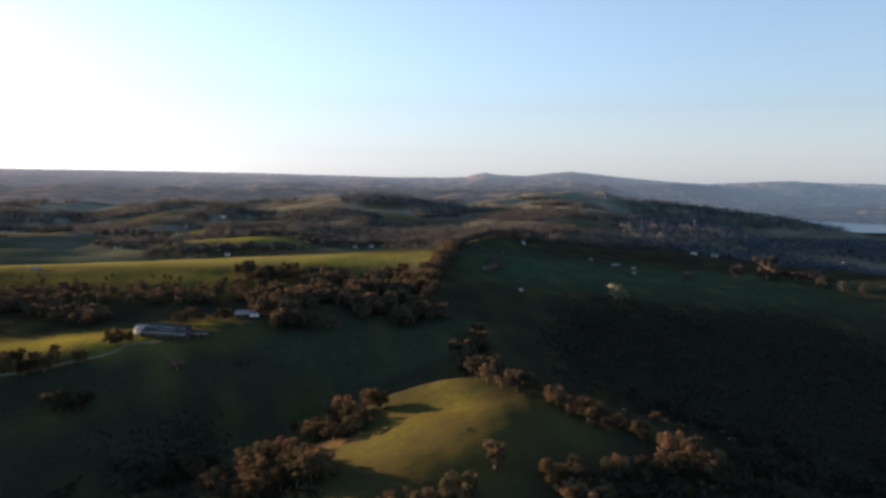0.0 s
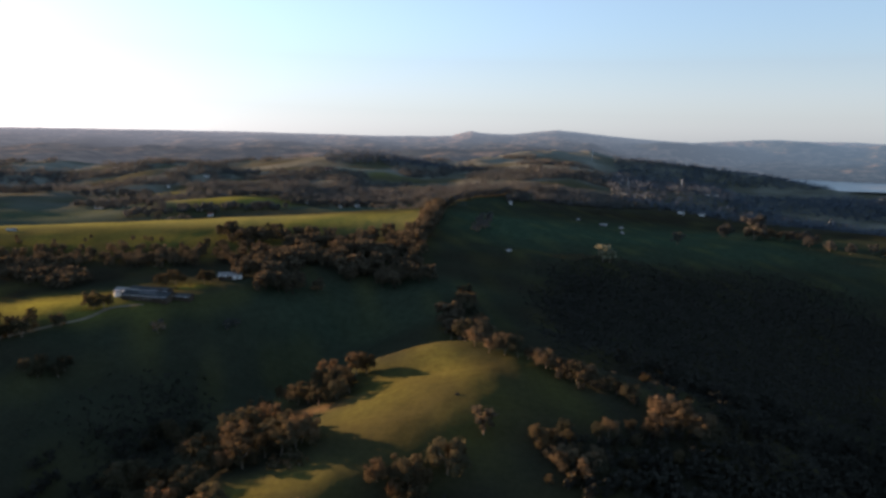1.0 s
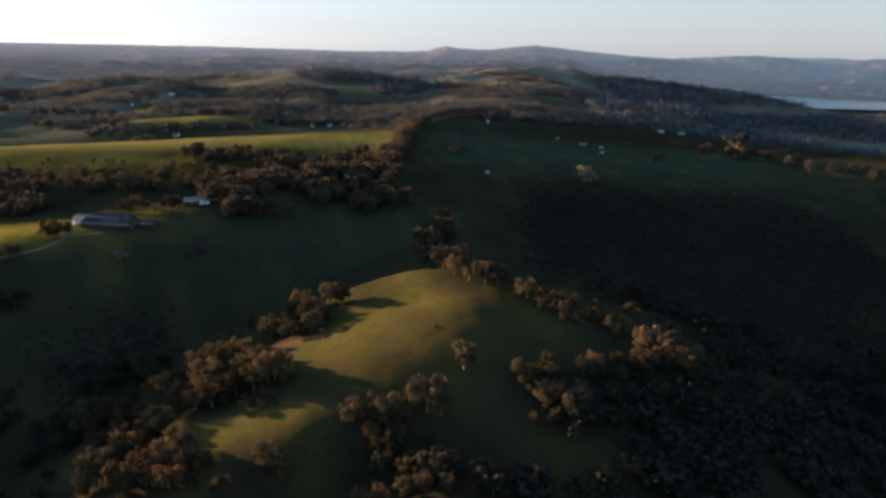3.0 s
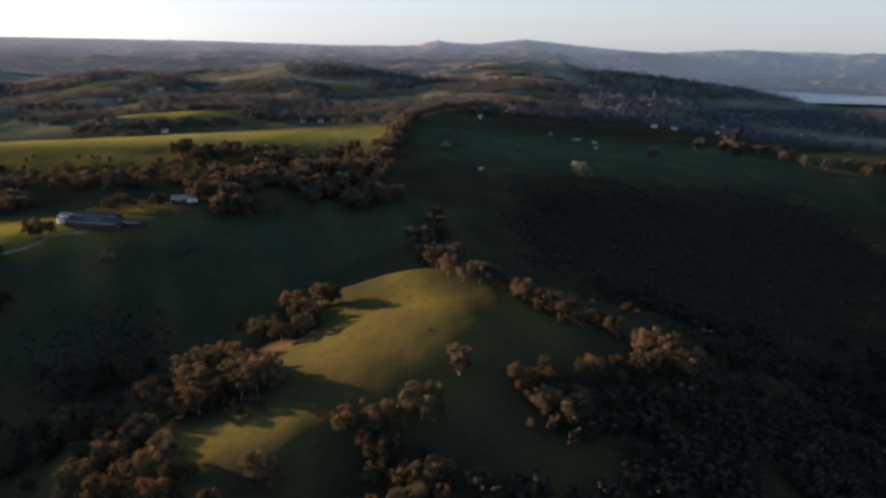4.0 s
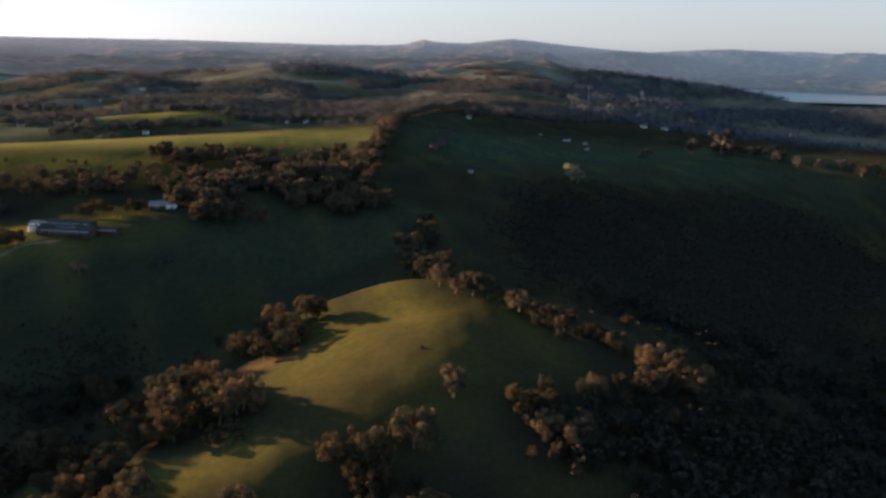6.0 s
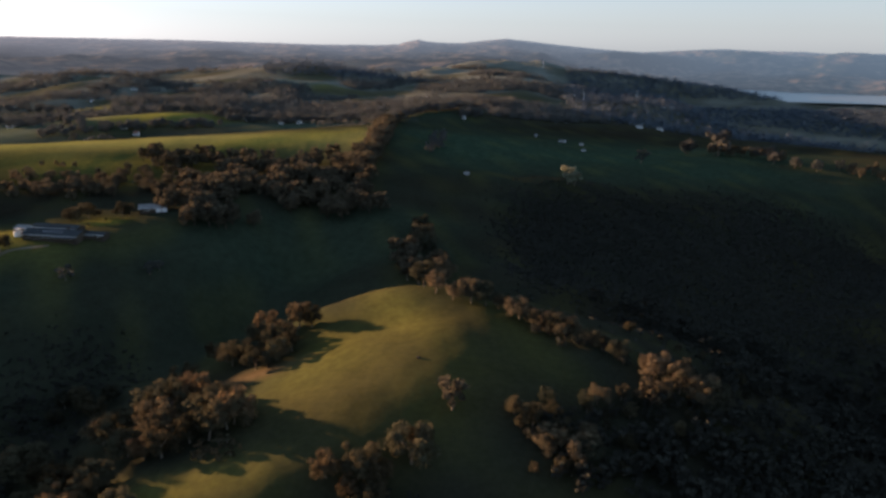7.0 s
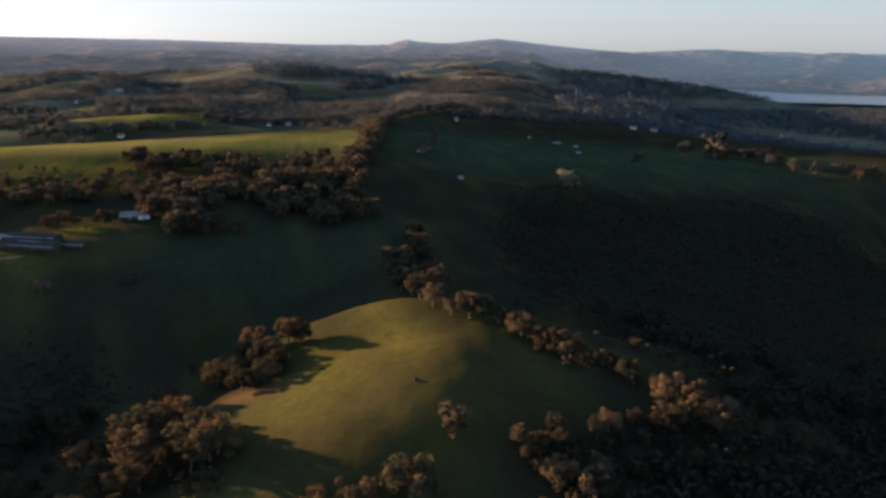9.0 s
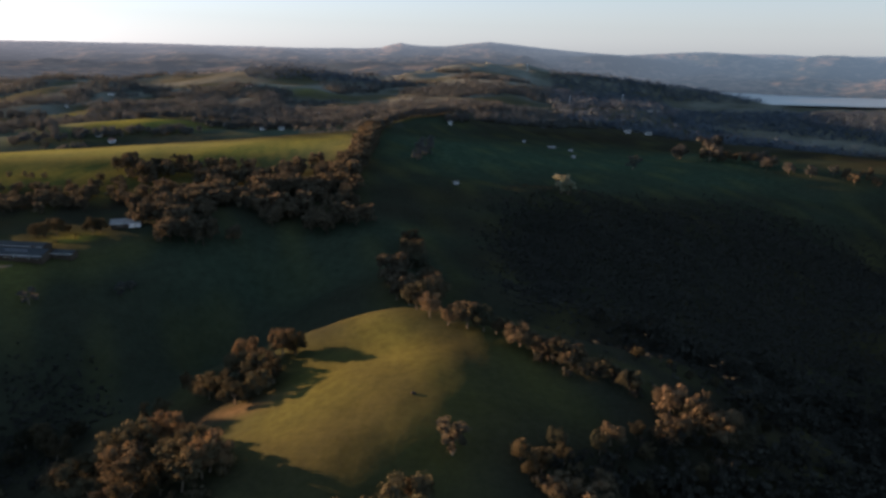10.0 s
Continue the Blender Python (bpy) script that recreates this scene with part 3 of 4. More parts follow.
stand("near", [(-12.7, 185.2, 5.7), (-7, 184.9, 5.7), (-1.4, 186.1, 5.9), (4.4, 186.2, 5.9), (10, 185, 4.7), (15.5, 183, 4.7), (-18.2, 183.7, 4.7)], DARK, "trees below the hill", 8)
stand("near", [(-15.4, 212.2, 6.3)], "thin pale-trunked gum tree on the slope", "trees below the hill", 9)
stand("mid", [(17.2, 232.2, 10.3)], "lone grey-green gum tree on the shaded slope", "", 10)
stand("row", [(19, 312, 8.9), (15.1, 321.7, 10.3), (24.4, 304.2, 8.5), (30.7, 301.4, 9.2), (35.7, 298.6, 7.5), (40, 297.8, 6.7), (43.5, 298.1, 5.4), (25.7, 361.4, 10.2), (21, 392.7, 11.1), (19.7, 406.5, 10.4), (19.5, 419.6, 8.9), (24, 375, 10.6)], ROW, "trees in the row", 11)
stand("row", [(45.7, 287.7, 6.9), (49.1, 283.2, 8.0), (52.5, 279.5, 7.7), (55.8, 276.2, 8.3), (54.1, 277.9, 8.3), (58.3, 273.9, 6.6), (60.3, 272.1, 7.3), (64.1, 268.7, 5.8), (66.2, 266.8, 5.8), (68.0, 264.7, 5.3), (71.9, 260.2, 5.2), (73.4, 258.4, 7.2), (70.7, 261.5, 7.7), (78.1, 252.9, 8.1), (80.0, 250.4, 8.3), (76.7, 254.5, 5.7), (79.1, 251.6, 8.3), (49.7, 282.4, 8.3), (62.3, 270.3, 8.0), (67.1, 265.8, 7.3)], ROW, "trees in the row", 12, 2.6)
stand("row", [(83.4, 246.3, 5.9), (85.4, 243.8, 8.4), (86.4, 242.5, 8.6), (87.9, 240.5, 6.4), (90.1, 237.5, 8.2), (92.3, 234.6, 8.6), (91.1, 236.2, 8.6), (94.0, 232.7, 8.6), (93.1, 233.7, 7.5), (88.7, 239.4, 8.6)], ROW, "trees in the row", 13, 2.6)
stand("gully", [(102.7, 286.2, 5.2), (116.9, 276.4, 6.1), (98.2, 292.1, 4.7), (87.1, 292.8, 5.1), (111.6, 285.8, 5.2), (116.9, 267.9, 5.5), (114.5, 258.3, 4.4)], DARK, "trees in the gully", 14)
stand("row", [(43.8, 233.7, 5.4), (54.4, 232.6, 7.5), (58.7, 236.9, 4.9), (66.6, 240.3, 6.0), (70.7, 238.6, 4.6), (75, 238.4, 8.4), (78.3, 239.7, 6.6), (40.3, 215.8, 7.8), (39.5, 219.6, 6.3), (47.4, 211.9, 8.3), (49.7, 211, 9.2), (50.2, 216.3, 7.5)], ROW, "trees in the row", 15)
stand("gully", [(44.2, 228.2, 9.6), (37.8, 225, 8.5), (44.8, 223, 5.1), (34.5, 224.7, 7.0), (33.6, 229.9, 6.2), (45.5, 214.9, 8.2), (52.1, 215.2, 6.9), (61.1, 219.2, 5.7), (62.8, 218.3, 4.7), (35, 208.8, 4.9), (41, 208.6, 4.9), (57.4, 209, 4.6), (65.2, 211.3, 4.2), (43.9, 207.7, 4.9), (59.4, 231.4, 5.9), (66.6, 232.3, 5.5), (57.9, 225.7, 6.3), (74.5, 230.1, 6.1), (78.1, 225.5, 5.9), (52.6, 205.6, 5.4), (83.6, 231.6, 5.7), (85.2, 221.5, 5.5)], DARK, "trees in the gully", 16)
grove("shrub", 22, 5, 2.6, [(-52, 238), (-46, 234), (-42, 230), (-48, 228)], "low grey-green shrub on the pasture hill", "shrubs on the hill", 7, 1.6)
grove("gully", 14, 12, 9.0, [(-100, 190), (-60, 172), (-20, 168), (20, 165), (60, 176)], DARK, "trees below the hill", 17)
grove("mid", 10, 3, 10.5, [(13, 356), (11, 378), (12, 396)], ROW, "trees on the ridge line", 20)
thicket("ridge_trees", FAR, [(26, 9, 12.0, [(-16, 532), (-8, 585)], 81), (30, 7, 12.0, [(-10, 560), (2, 640)], 83), (120, 6, 11.0, [(-12, 548), (-4, 600), (2, 660), (8, 740), (16, 800)], 21)], "rust-brown gum trees in a line along the ridge", 2.4, LEAF_HAZE_GREY)
thicket("tree_belt", FAR, [
    (110, 17, 7.0, [(-330, 506), (-260, 520), (-190, 520), (-120, 545)], 22),
    (80, 11, 8.5, [(-330, 488), (-240, 496), (-160, 498), (-110, 492)], 23),
    (80, 15, 12.0, [(-165, 572), (-120, 560), (-80, 545), (-40, 560), (-12, 545)], 24),
    (85, 15, 11.5, [(-118, 500), (-85, 505), (-55, 515), (-15, 505)], 25),
    (60, 11, 11.0, [(-98, 440), (-84, 462), (-60, 488), (-28, 470), (-8, 480)], 26),
    (110, 13, 8.0, [(-305, 495), (-250, 475), (-215, 455)], 84),
    (30, 10, 12.0, [(-96, 432), (-76, 438), (-66, 446)], 85),
    (26, 9, 11.5, [(-52, 470), (-32, 450), (-8, 460)], 82),
    (12, 12, 4.5, [(-360, 560), (-260, 556), (-190, 566)], 27),
    (34, 9, 11.5, [(-112, 456), (-95, 472), (-78, 492)], 28),
], "brown-green gum trees in a dense belt below the field", 3.2, LEAF_HAZE_GREY, [(-71, 448, 12), (-64, 452, 11), (-78, 470, 8), (-40, 440, 10), (-150, 500, 8), (-220, 488, 9)])
# Shade-darkened woods, spread widely to keep the gullies near black.
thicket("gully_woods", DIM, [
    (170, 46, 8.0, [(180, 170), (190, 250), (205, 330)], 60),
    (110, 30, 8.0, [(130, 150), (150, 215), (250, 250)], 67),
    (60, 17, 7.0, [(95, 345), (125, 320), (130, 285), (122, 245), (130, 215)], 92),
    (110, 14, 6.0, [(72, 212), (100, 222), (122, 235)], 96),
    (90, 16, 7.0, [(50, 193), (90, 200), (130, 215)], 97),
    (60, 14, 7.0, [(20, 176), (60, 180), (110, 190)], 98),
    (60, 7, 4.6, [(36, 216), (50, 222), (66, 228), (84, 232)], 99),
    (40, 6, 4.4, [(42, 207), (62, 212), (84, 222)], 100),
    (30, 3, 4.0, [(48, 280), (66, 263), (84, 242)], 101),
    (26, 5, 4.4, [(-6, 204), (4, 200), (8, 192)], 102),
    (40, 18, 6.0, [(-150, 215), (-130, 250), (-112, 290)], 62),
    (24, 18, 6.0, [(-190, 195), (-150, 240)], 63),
], "gum woodland in the gullies, leaf darkened for shade", 3.0, LEAF_DEEP_SHADE)
# Leaf tufts added to darken the valley side lying in shadow.
SHADE_TUFTS = [(150, 470, 60), (200, 440, 70), (250, 480, 60), (130, 400, 55), (190, 350, 70), (180, 270, 60), (280, 520, 50), (120, 320, 30), (320, 480, 60), (100, 440, 35), (85, 425, 32), (78, 385, 25), (100, 480, 30), (-112, 322, 17), (-122, 298, 22)]
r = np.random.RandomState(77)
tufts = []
for cx, cy, q in SHADE_TUFTS:
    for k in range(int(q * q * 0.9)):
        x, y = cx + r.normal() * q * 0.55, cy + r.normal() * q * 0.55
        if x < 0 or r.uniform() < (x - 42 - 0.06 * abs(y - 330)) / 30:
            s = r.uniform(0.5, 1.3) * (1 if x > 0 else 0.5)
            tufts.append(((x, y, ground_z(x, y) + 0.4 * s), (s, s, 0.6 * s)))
tagged(new("scrub", mesh_of("scrub", *leaf_cloud(r, tufts, 6, 0.8, 1.0), LEAF_DEEP_SHADE)), "dark leaf tufts added to deepen the shade on the valley side", "scrub", kind="stuff")
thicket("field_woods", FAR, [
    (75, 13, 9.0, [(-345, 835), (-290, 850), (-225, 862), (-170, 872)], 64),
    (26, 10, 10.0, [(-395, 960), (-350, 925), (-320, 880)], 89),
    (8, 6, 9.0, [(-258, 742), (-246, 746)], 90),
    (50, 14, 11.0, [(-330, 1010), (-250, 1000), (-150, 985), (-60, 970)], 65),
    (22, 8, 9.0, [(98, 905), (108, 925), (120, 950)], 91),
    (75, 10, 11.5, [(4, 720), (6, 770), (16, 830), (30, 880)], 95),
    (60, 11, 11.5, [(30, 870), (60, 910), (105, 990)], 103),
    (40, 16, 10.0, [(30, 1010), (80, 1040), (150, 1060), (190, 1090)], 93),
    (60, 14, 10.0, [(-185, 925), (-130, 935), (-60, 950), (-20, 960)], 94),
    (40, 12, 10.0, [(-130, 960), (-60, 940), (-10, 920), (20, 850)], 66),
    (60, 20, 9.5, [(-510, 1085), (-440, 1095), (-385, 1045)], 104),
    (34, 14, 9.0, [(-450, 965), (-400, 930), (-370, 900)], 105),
], "gum trees round the far paddocks, leaf greyed for haze", 3.2, LEAF_HAZE_FAR)
grove("pine", 14, 5, 9.0, [(34, 612), (42, 622), (52, 690), (60, 700)], "dark grey-green gum tree on the shaded field", "trees on the far field", 28)
grove("silver", 2, 2.5, 13.0, [(122, 527), (127, 528)], "gum tree alone on the shaded field, leaf lightened as if sunlit", "", 29)
grove("pale", 2, 2, 17, [(303, 764), (308, 760)], "pale-crowned gum tree at the field's edge", "trees on the far field", 30)
grove("pale", 1, 1, 16, [(324, 737), (326, 739)], "pale-crowned gum tree at the field's edge", "trees on the far field", 31)
grove("mid", 16, 7, 9.5, [(322, 742), (345, 746), (368, 740), (385, 725)], "dark gum tree at the field's edge", "trees on the far field", 32)
grove("pale", 7, 7, 9, [(362, 742), (366, 700), (380, 682), (410, 662)], "russet pale-limbed gum tree at the field's edge", "trees on the far field", 33)
grove("mid", 16, 12, 8.5, [(400, 668), (440, 640), (500, 610)], "dark gum tree at the field's edge", "trees on the far field", 34)
# round the farmhouse
stand("gully", [(-164, 318, 8), (-167, 313, 7), (-160, 322, 8), (-160, 316, 6.5), (-169, 320, 7.5), (-174, 316, 7)], DARK, "trees in the gully", 39)
stand("gully", [(-173, 381, 12), (-177, 384, 10.5), (-169, 384, 10.5)], "broad dark gum tree on the lawn by the farmhouse", "trees by the farmhouse", 35)
grove("near", 28, 9, 8.0, [(-182, 350), (-190, 357), (-200, 347), (-230, 338), (-265, 322)], "brown-leaved tree beside the gravel track", "trees by the farmhouse", 36)
stand("gully", [(-157, 439, 14), (-161, 440.5, 12.5), (-152, 442, 10.5), (-148.5, 446, 8), (-134, 439, 10.5), (-131, 441, 9)], "tall dark tree behind the farmhouse", "trees by the farmhouse", 37)
stand("pale", [(225, 671, 10)], "thin bare-limbed tree on the shaded field", "", 38)
grove("shrub", 7, 4, 2.2, [(-150, 432), (-140, 436), (-145, 424)], "clipped green garden shrub on the lawn", "shrubs by the farmhouse", 39, 1.6)
stand("pale", [(-134, 363, 5), (-104, 378, 5), (-101, 383, 4)], "small pale-limbed tree on the shaded slope", "shrubs on the slope", 40)
grove("shrub", 4, 6, 4.2, [(-165, 327), (-180, 305)], "grey shrub on the shaded slope", "shrubs on the slope", 41)
grove("pine", 34, 13, 12.5, [(-655, 1150), (-600, 1120), (-560, 1090)], "tall dark pine in a dense block", "pines in the block", 42, 4.0)
grove("pale", 2, 2, 8, [(-262, 712), (-258, 714)], "brown round-headed tree on the open field", "", 43)


# Dense blocks of far woodland, and the open paddocks between: centre and half sizes.
BELTS = [(-290, 1190, 100, 90), (-130, 1130, 130, 80), (-20, 1110, 60, 60), (-230, 1380, 120, 60), (-560, 1230, 130, 60), (-700, 1500, 160, 70), (180, 1120, 120, 50), (250, 1500, 120, 130)]
GLADES = [(-146, 1446, 60, 40), (-430, 1180, 60, 50), (-640, 1050, 120, 70), (60, 1940, 120, 60), (-420, 1650, 140, 70), (60, 990, 90, 50)]


def woods(name, count, near, farther, size, quads, label, seed, open_limit=0.25, dark=False):
    """Woodland in the distance, as clumps of leaf on the ground."""
    r = np.random.RandomState(seed)
    d, a = np.sqrt(r.uniform(near**2, farther**2, count * 6)), np.radians(r.uniform(-8, 40, count * 6) if dark else r.uniform(-42, 40, count * 6))
    x, y = d * np.sin(a), d * np.cos(a)
    cleared = np.clip(waves(x, y, 260, 8) * 1.6, 0, 1) * np.clip(1.6 - d / 2600, 0, 1)
    belt = sum(blob(x, y, *b) for b in BELTS)
    glade = sum(blob(x, y, *b) for b in GLADES)
    keep = (waves(x, y, 330, 12) + 0.6 * waves(x, y, 110, 13) + r.uniform(-0.25, 0.25, len(x)) + 2.0 * belt - 2.0 * glade > 0.15) & ((cleared < open_limit) | (belt > 0.4))
    keep &= (blob(x, y, -255, 930, 95, 50) < 0.45) & ~((x < -60) & (y < 960))
    keep &= (blob(x, y, -150, 660, 420, 110) < 0.45) & ~((x > 20) & (x < 800) & (y < 960))
    forested = wooded(x, y) > 0.3
    keep = forested & (r.uniform(size=len(x)) < 0.8) if dark else keep & ~forested
    x, y = x[keep][:count], y[keep][:count]
    z = np.array([ground_z(p, q) for p, q in zip(x, y)])
    keep = (z > -80) & ((y < 2000) | (z > -58)) if dark else z > -56
    blobs = []
    for p, q, g in zip(x[keep], y[keep], z[keep]):
        s = size * r.choice((0.6, 0.8, 1.0, 1.3, 1.8)) * r.uniform(0.85, 1.15)
        blobs.append(((p, q, g + s * 0.55), (s, s, s * 0.7)))
        blobs.append(((p + r.normal() * s * 0.7, q + r.normal() * s * 0.7, g + s * r.uniform(0.5, 1.3)), (s * 0.7, s * 0.7, s * 0.45)))
    ob = new(name, mesh_of(name, *leaf_cloud(r, blobs, quads, size * 0.36, 1.0), LEAF_HAZE_BLUE if dark else LEAF_HAZE_FAR))
    return tagged(ob, label, "woodland", kind="stuff")


woods("woodland", 8500, 770, 1500, 3.9, 10, "gum woodland among the far paddocks, leaf greyed for haze", 50)
woods("woodland", 9000, 1450, 2300, 5.2, 8, "gum woodland on the distant slopes, leaf greyed for haze", 51)
woods("woodland", 9500, 960, 2750, 6.4, 9, "forest on the shaded far ridge, leaf blued for haze", 53, 1.0, True)


# ---- buildings ----
def prism(bm, section, x0, x1):
    """A section in y and z drawn out along x."""
    a, b = [bm.verts.new((x0, *p)) for p in section], [bm.verts.new((x1, *p)) for p in section]
    n = len(section)
    bm.faces.new(a[::-1])
    bm.faces.new(b)
    for k in range(n):
        bm.faces.new((a[k], a[(k + 1) % n], b[(k + 1) % n], b[k]))
    bmesh.ops.recalc_face_normals(bm, faces=bm.faces)
    return bm


def wing(parent, cx, cy, long, wide, tall, rise, wall, iron, windows=3, door=False, over=0.55):
    """One gabled wing of a building, in the building's own axes."""
    h = wide / 2
    w = part("wall", prism(bmesh.new(), [(cy - h, -2.5), (cy + h, -2.5), (cy + h, tall), (cy, tall + rise), (cy - h, tall)], cx - long / 2, cx + long / 2), wall, parent)
    k = rise / h
    e = h + over
    part("roof", prism(bmesh.new(), [(cy - e, tall - over * k), (cy, tall + rise), (cy + e, tall - over * k), (cy + e, tall - over * k + 0.2), (cy, tall + rise + 0.22), (cy - e, tall - over * k + 0.2)], cx - long / 2 - over, cx + long / 2 + over), iron, parent)
    part("ridge_cap", prism(bmesh.new(), [(cy - 0.25, tall + rise + 0.225 - 0.25 * k), (cy + 0.25, tall + rise + 0.225 - 0.25 * k), (cy, tall + rise + 0.30)], cx - long / 2 - over, cx + long / 2 + over), iron, parent)
    part("gutter", box(bmesh.new(), cx - long / 2 - over, cx + long / 2 + over, cy - e - 0.14, cy - e - 0.003, tall - over * k, tall - over * k + 0.16), TRIM, parent)
    for n in range(windows):
        px = cx - long / 2 + long * (n + 0.7) / (windows + 0.4)
        f = part("window", box(bmesh.new(), px - 0.85, px + 0.85, cy - h - 0.06, cy - h - 0.003, 0.85, min(tall - 0.3, 2.15)), TRIM, parent)
        p = part("pane", box(bmesh.new(), px - 0.75, px + 0.75, cy - h - 0.075, cy - h - 0.062, 0.95, min(tall - 0.4, 2.05)), GLASS, f)
    if door:
        px = cx + long * 0.36
        d = part("door", box(bmesh.new(), px - 0.45, px + 0.45, cy - h - 0.07, cy - h - 0.003, 0.0, 2.05), BRICK_BROWN, parent)
        part("handle", box(bmesh.new(), px + 0.3, px + 0.36, cy - h - 0.11, cy - h - 0.071, 0.95, 1.05), STEEL, d)
    return w


def site(name, x, y, yaw, label, category="house", group=""):
    ob = new(name)
    ob.matrix_basis = Matrix.Translation((x, y, ground_z(x, y) + 0.05)) @ pose(0, 0, 0, 0, 0, yaw)
    return tagged(ob, label, category, group)


farm = site("farmhouse", -152.5, 403.5, -13, "long low farmhouse with a blue-grey iron roof and brown walls")
wing(farm, -0.5, 0, 27, 10.5, 2.4, 1.5, BRICK_BROWN, IRON_GREY, 7, True)
wing(farm, -6, 10.2, 23, 7.0, 2.9, 0.9, BRICK_BROWN, IRON_GREY, 3)
wing(farm, -21.5, 7.5, 7, 5.0, 2.4, 0.8, RENDER_WHITE, IRON_PALE, 1)
wing(farm, 18.0, 4.0, 9, 5.0, 1.9, 0.7, BRICK_BROWN, IRON_GREY, 2)
part("verandah_roof", prism(bmesh.new(), [(-7.6, 1.95), (-5.95, 2.1), (-5.95, 2.2), (-7.6, 2.05)], 2.0, 14.0), IRON_GREY, farm, "grey iron verandah roof")
for k in range(5):
    part("post", box(bmesh.new(), 2.2 + 2.9 * k, 2.34 + 2.9 * k, -7.5, -7.36, -1.5, 1.96, 0.02), BRICK_BROWN, farm)
for k in range(6):
    bm = box(bmesh.new(), -0.8, 0.8, -0.5, 0.5, 0, 0.05)
    bmesh.ops.transform(bm, matrix=Matrix.Translation((-4.5 + 1.75 * k, -2.4, 2.4 + 1.5 * (1 - 2.4 / 5.25) + 0.27)) @ pose(0, 0, 0, math.degrees(math.atan2(1.5, 5.25)), 0, 0), verts=bm.verts)
    part("solar_panel", bm, PANEL, farm, "dark solar panel")
part("chimney", box(bmesh.new(), 5.0, 5.8, 0.6, 1.4, 2.3, 4.9, 0.04), BRICK_BROWN, farm)

shed = site("garage", -121.5, 449.5, 13, "pale grey iron garage standing among the trees", "shed")
wing(shed, 0, 0, 13.0, 8.5, 2.2, 1.3, BRICK_BROWN, IRON_PALE, 2)
for px in (3.0, 5.9):
    rd = part("roller_door", box(bmesh.new(), px - 1.25, px + 1.25, -4.57, -4.503, 0.0, 1.9), TRIM, shed)
    for k in range(6):
        part("slat", box(bmesh.new(), px - 1.2, px + 1.2, -4.59, -4.572, 0.06 + 0.3 * k, 0.32 + 0.3 * k), TRIM, rd)

tank = new("water_tank")
tank.matrix_basis = Matrix.Translation((-172.5, 409, ground_z(-172.5, 409)))
tagged(tank, "round pale rainwater tank beside the farmhouse", "tank")
bm = bmesh.new()
bmesh.ops.create_cone(bm, cap_ends=True, segments=24, radius1=1.9, radius2=1.9, depth=3.0, matrix=Matrix.Translation((0, 0, 1.1)))
part("barrel", bm, RENDER_WHITE, tank)
bm = bmesh.new()
bmesh.ops.create_cone(bm, cap_ends=True, segments=24, radius1=2.0, radius2=0.3, depth=0.5, matrix=Matrix.Translation((0, 0, 2.853)))
part("lid", bm, IRON_PALE, tank)

WHITE_HOUSE, RED_HOUSE, GREY_SHED = "white-walled house with a pale iron roof among trees", "white-walled house with a red iron roof among trees", "grey iron farm shed on the shaded field"


def cottage(x, y, yaw, long, wide, look_of):
    shed_like = look_of == GREY_SHED
    ob = site("farm_shed" if shed_like else "house", x, y, yaw, look_of, "shed" if shed_like else "house", "far sheds" if shed_like else "far houses")
    wing(ob, 0, 0, long * (0.36 if shed_like else 0.42), wide * (0.34 if shed_like else 0.5), 1.4 if shed_like else 2.2, 0.6 if shed_like else 1.2, IRON_PALE if shed_like else RENDER_WHITE, IRON_RUST if look_of == RED_HOUSE else IRON_PALE, 0 if shed_like else 3, not shed_like)
    return ob


for x, y, yaw, long, wide in ((-338, 604, 3, 19, 9), (184, 786, 8, 20, 6), (199, 770, -10, 10, 7), (186, 716, 5, 8, 4), (165, 826, 0, 7, 4), (56, 530, 6, 7, 4)):
    cottage(x, y, yaw, long, wide, GREY_SHED)
for x, y, yaw, long in ((96, 893, 12, 7), (76, 1105, -5, 14), (82, 1300, 10, 13), (196, 1440, 20, 15), (275, 1600, 0, 22), (-290, 1130, 5, 10), (-495, 1115, -15, 12), (-410, 925, 12, 24), (-470, 1010, 4, 14), (-700, 1670, 4, 34), (-580, 1255, -3, 32), (-430, 1225, 10, 9), (-266, 857, 2, 14)):
    cottage(x, y, yaw, long, 8.5, WHITE_HOUSE)
for x, y, yaw, long in ((-246, 832, -6, 12), (-172, 938, 15, 16), (-154, 940, -4, 13), (-112, 924, 8, 14), (-92, 930, -12, 12), (-195, 1420, 5, 26), (-410, 1365, 0, 20), (-62, 1140, 12, 13), (0, 1230, -8, 14), (20, 1215, 6, 12), (340, 1000, 5, 17), (374, 1015, -6, 18), (470, 1255, 4, 20), (500, 1290, -10, 16), (362, 1430, 12, 18)):
    cottage(x, y, yaw, long, 9.0, RED_HOUSE if int(x) % 3 == 0 else WHITE_HOUSE)


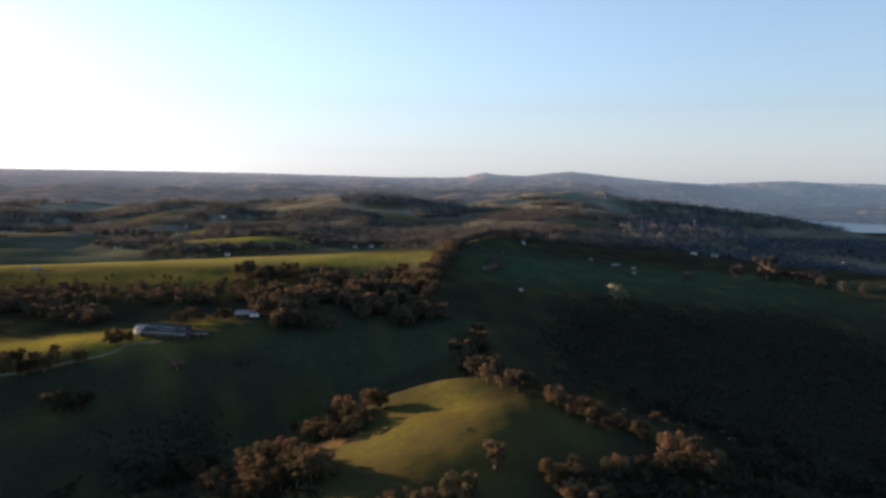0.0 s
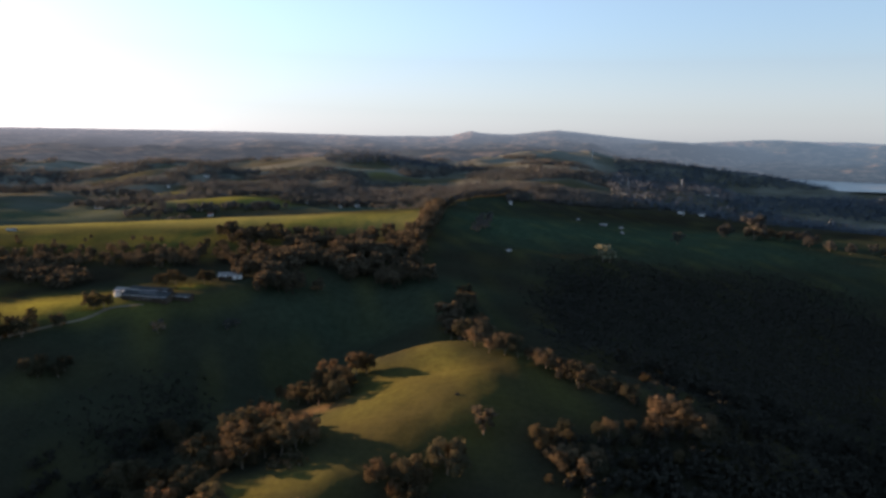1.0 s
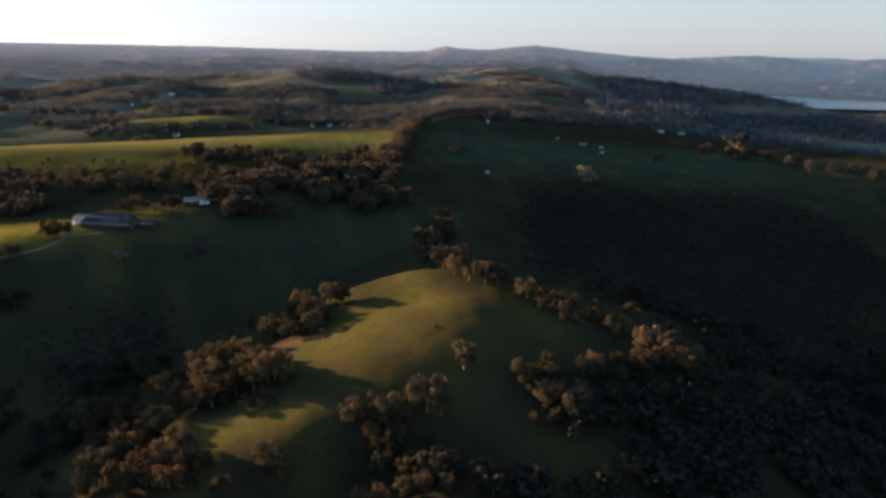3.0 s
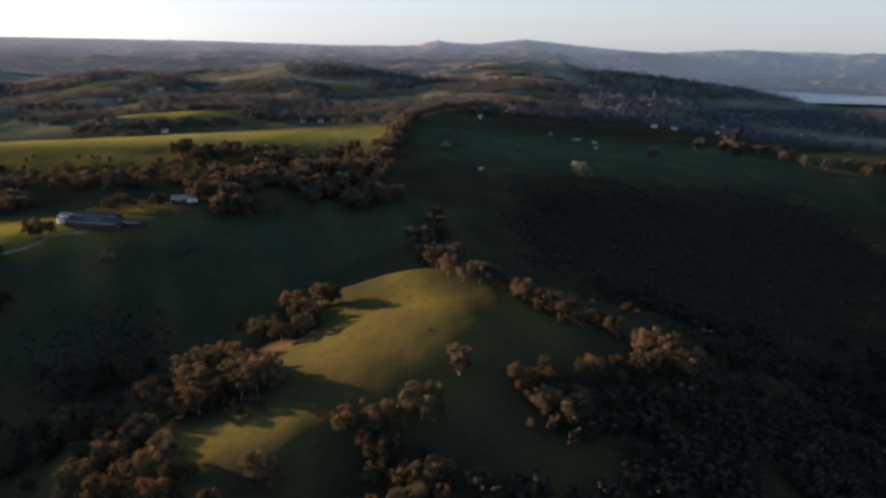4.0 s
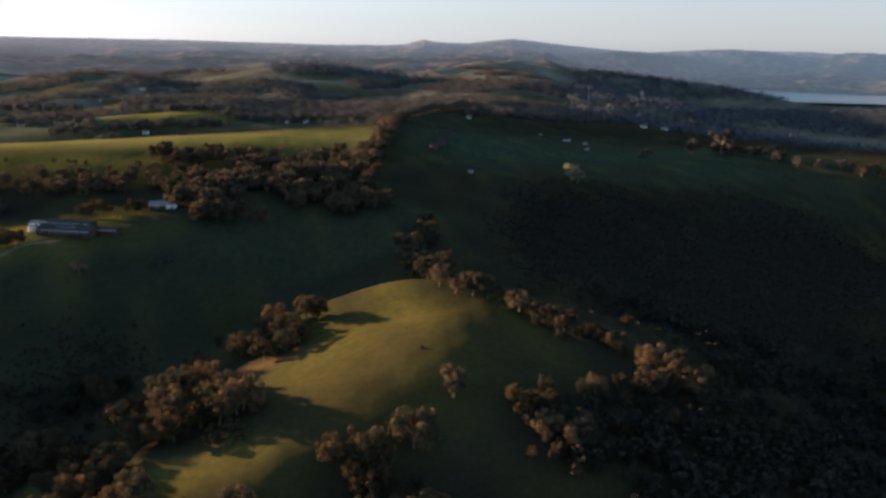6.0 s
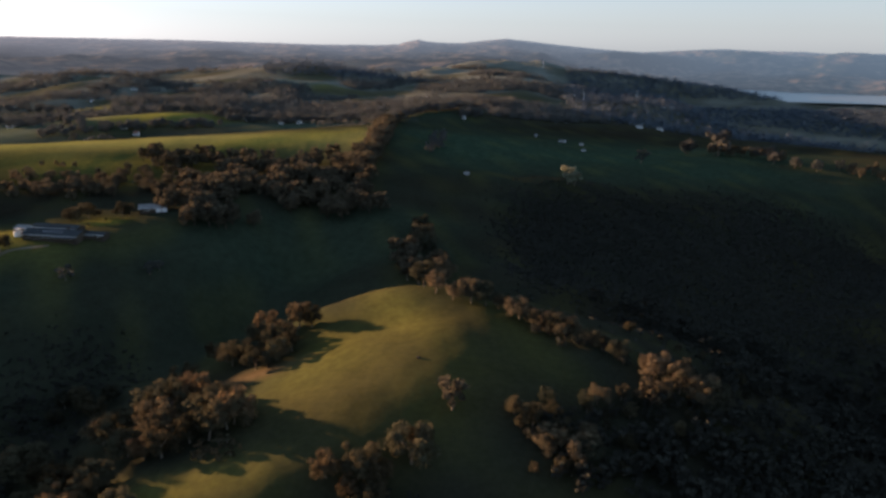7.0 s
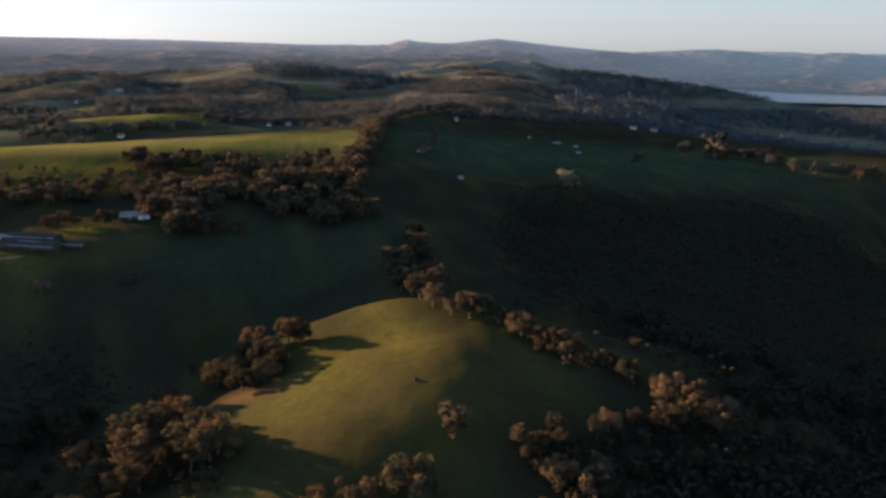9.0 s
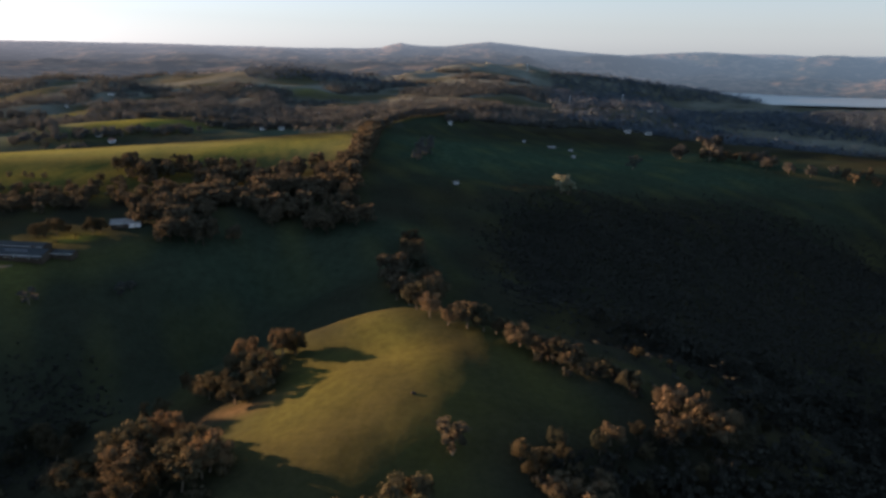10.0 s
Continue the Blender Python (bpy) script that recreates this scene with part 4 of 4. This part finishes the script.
# ---- masts ----
def mast(x, y, tall, foot):
    """A three-legged lattice mast with a head of aerials."""
    ob = new("lattice_mast")
    ob.matrix_basis = Matrix.Translation((x, y, ground_z(x, y)))
    tagged(ob, "tall pale steel lattice mast above the far trees", "mast", "masts")
    at = lambda k, z: (foot * (1 - 0.7 * z / tall) * math.cos(2.094 * k), foot * (1 - 0.7 * z / tall) * math.sin(2.094 * k), z)
    for k in range(3):
        v, f = [], []
        tube(v, f, at(k, -1.0), at(k, tall), 0.14, 0.09)
        leg = new("leg", mesh_of("leg", v, f, STEEL))
        leg.parent = ob
        v, f = [], []
        for n in range(9):
            z = tall * n / 9
            tube(v, f, at(k, z), at((k + 1) % 3, z + tall / 9), 0.05, 0.05, 4)
            tube(v, f, at(k, z), at((k + 1) % 3, z), 0.05, 0.05, 4)
        brace = new("brace", mesh_of("brace", v, f, STEEL))
        brace.parent = ob
    v, f = [], []
    tube(v, f, (0, 0, tall - 2), (0, 0, tall + 4), 0.2, 0.12)
    aerial = new("aerial", mesh_of("aerial", v, f, STEEL))
    aerial.parent = ob


mast(473, 1395, 26, 0.55)
mast(540, 2490, 27, 0.9)
mast(352, 1318, 15, 0.45)

# ---- tracks and stones ----
strip("gravel_track", 2.4, [(-215, 331), (-196, 344), (-187, 355), (-180, 363), (-170, 372), (-168, 388), (-152, 394)], GRAVEL, "pale gravel farm track over the grass", "track")
strip("road", 7, [(20, 1290), (60, 1262), (105, 1225), (150, 1205), (190, 1200)], TAR, "grey sealed road between far trees", "road", 0.4)
bm = bmesh.new()
bmesh.ops.create_icosphere(bm, subdivisions=2, radius=0.6)
rr = np.random.RandomState(5)
for v in bm.verts:
    v.co = Vector((v.co.x * 1.3, v.co.y, v.co.z * 0.7)) * rr.uniform(0.85, 1.15)
me = bpy.data.meshes.new("boulder")
bm.to_mesh(me)
bm.free()
me.materials.append(STONE)
boulder = new("boulder", me)
boulder.location = (9.5, 257.5, ground_z(9.5, 257.5) + 0.15)
tagged(boulder, "small dark boulder lying on the sunlit grass", "boulder")
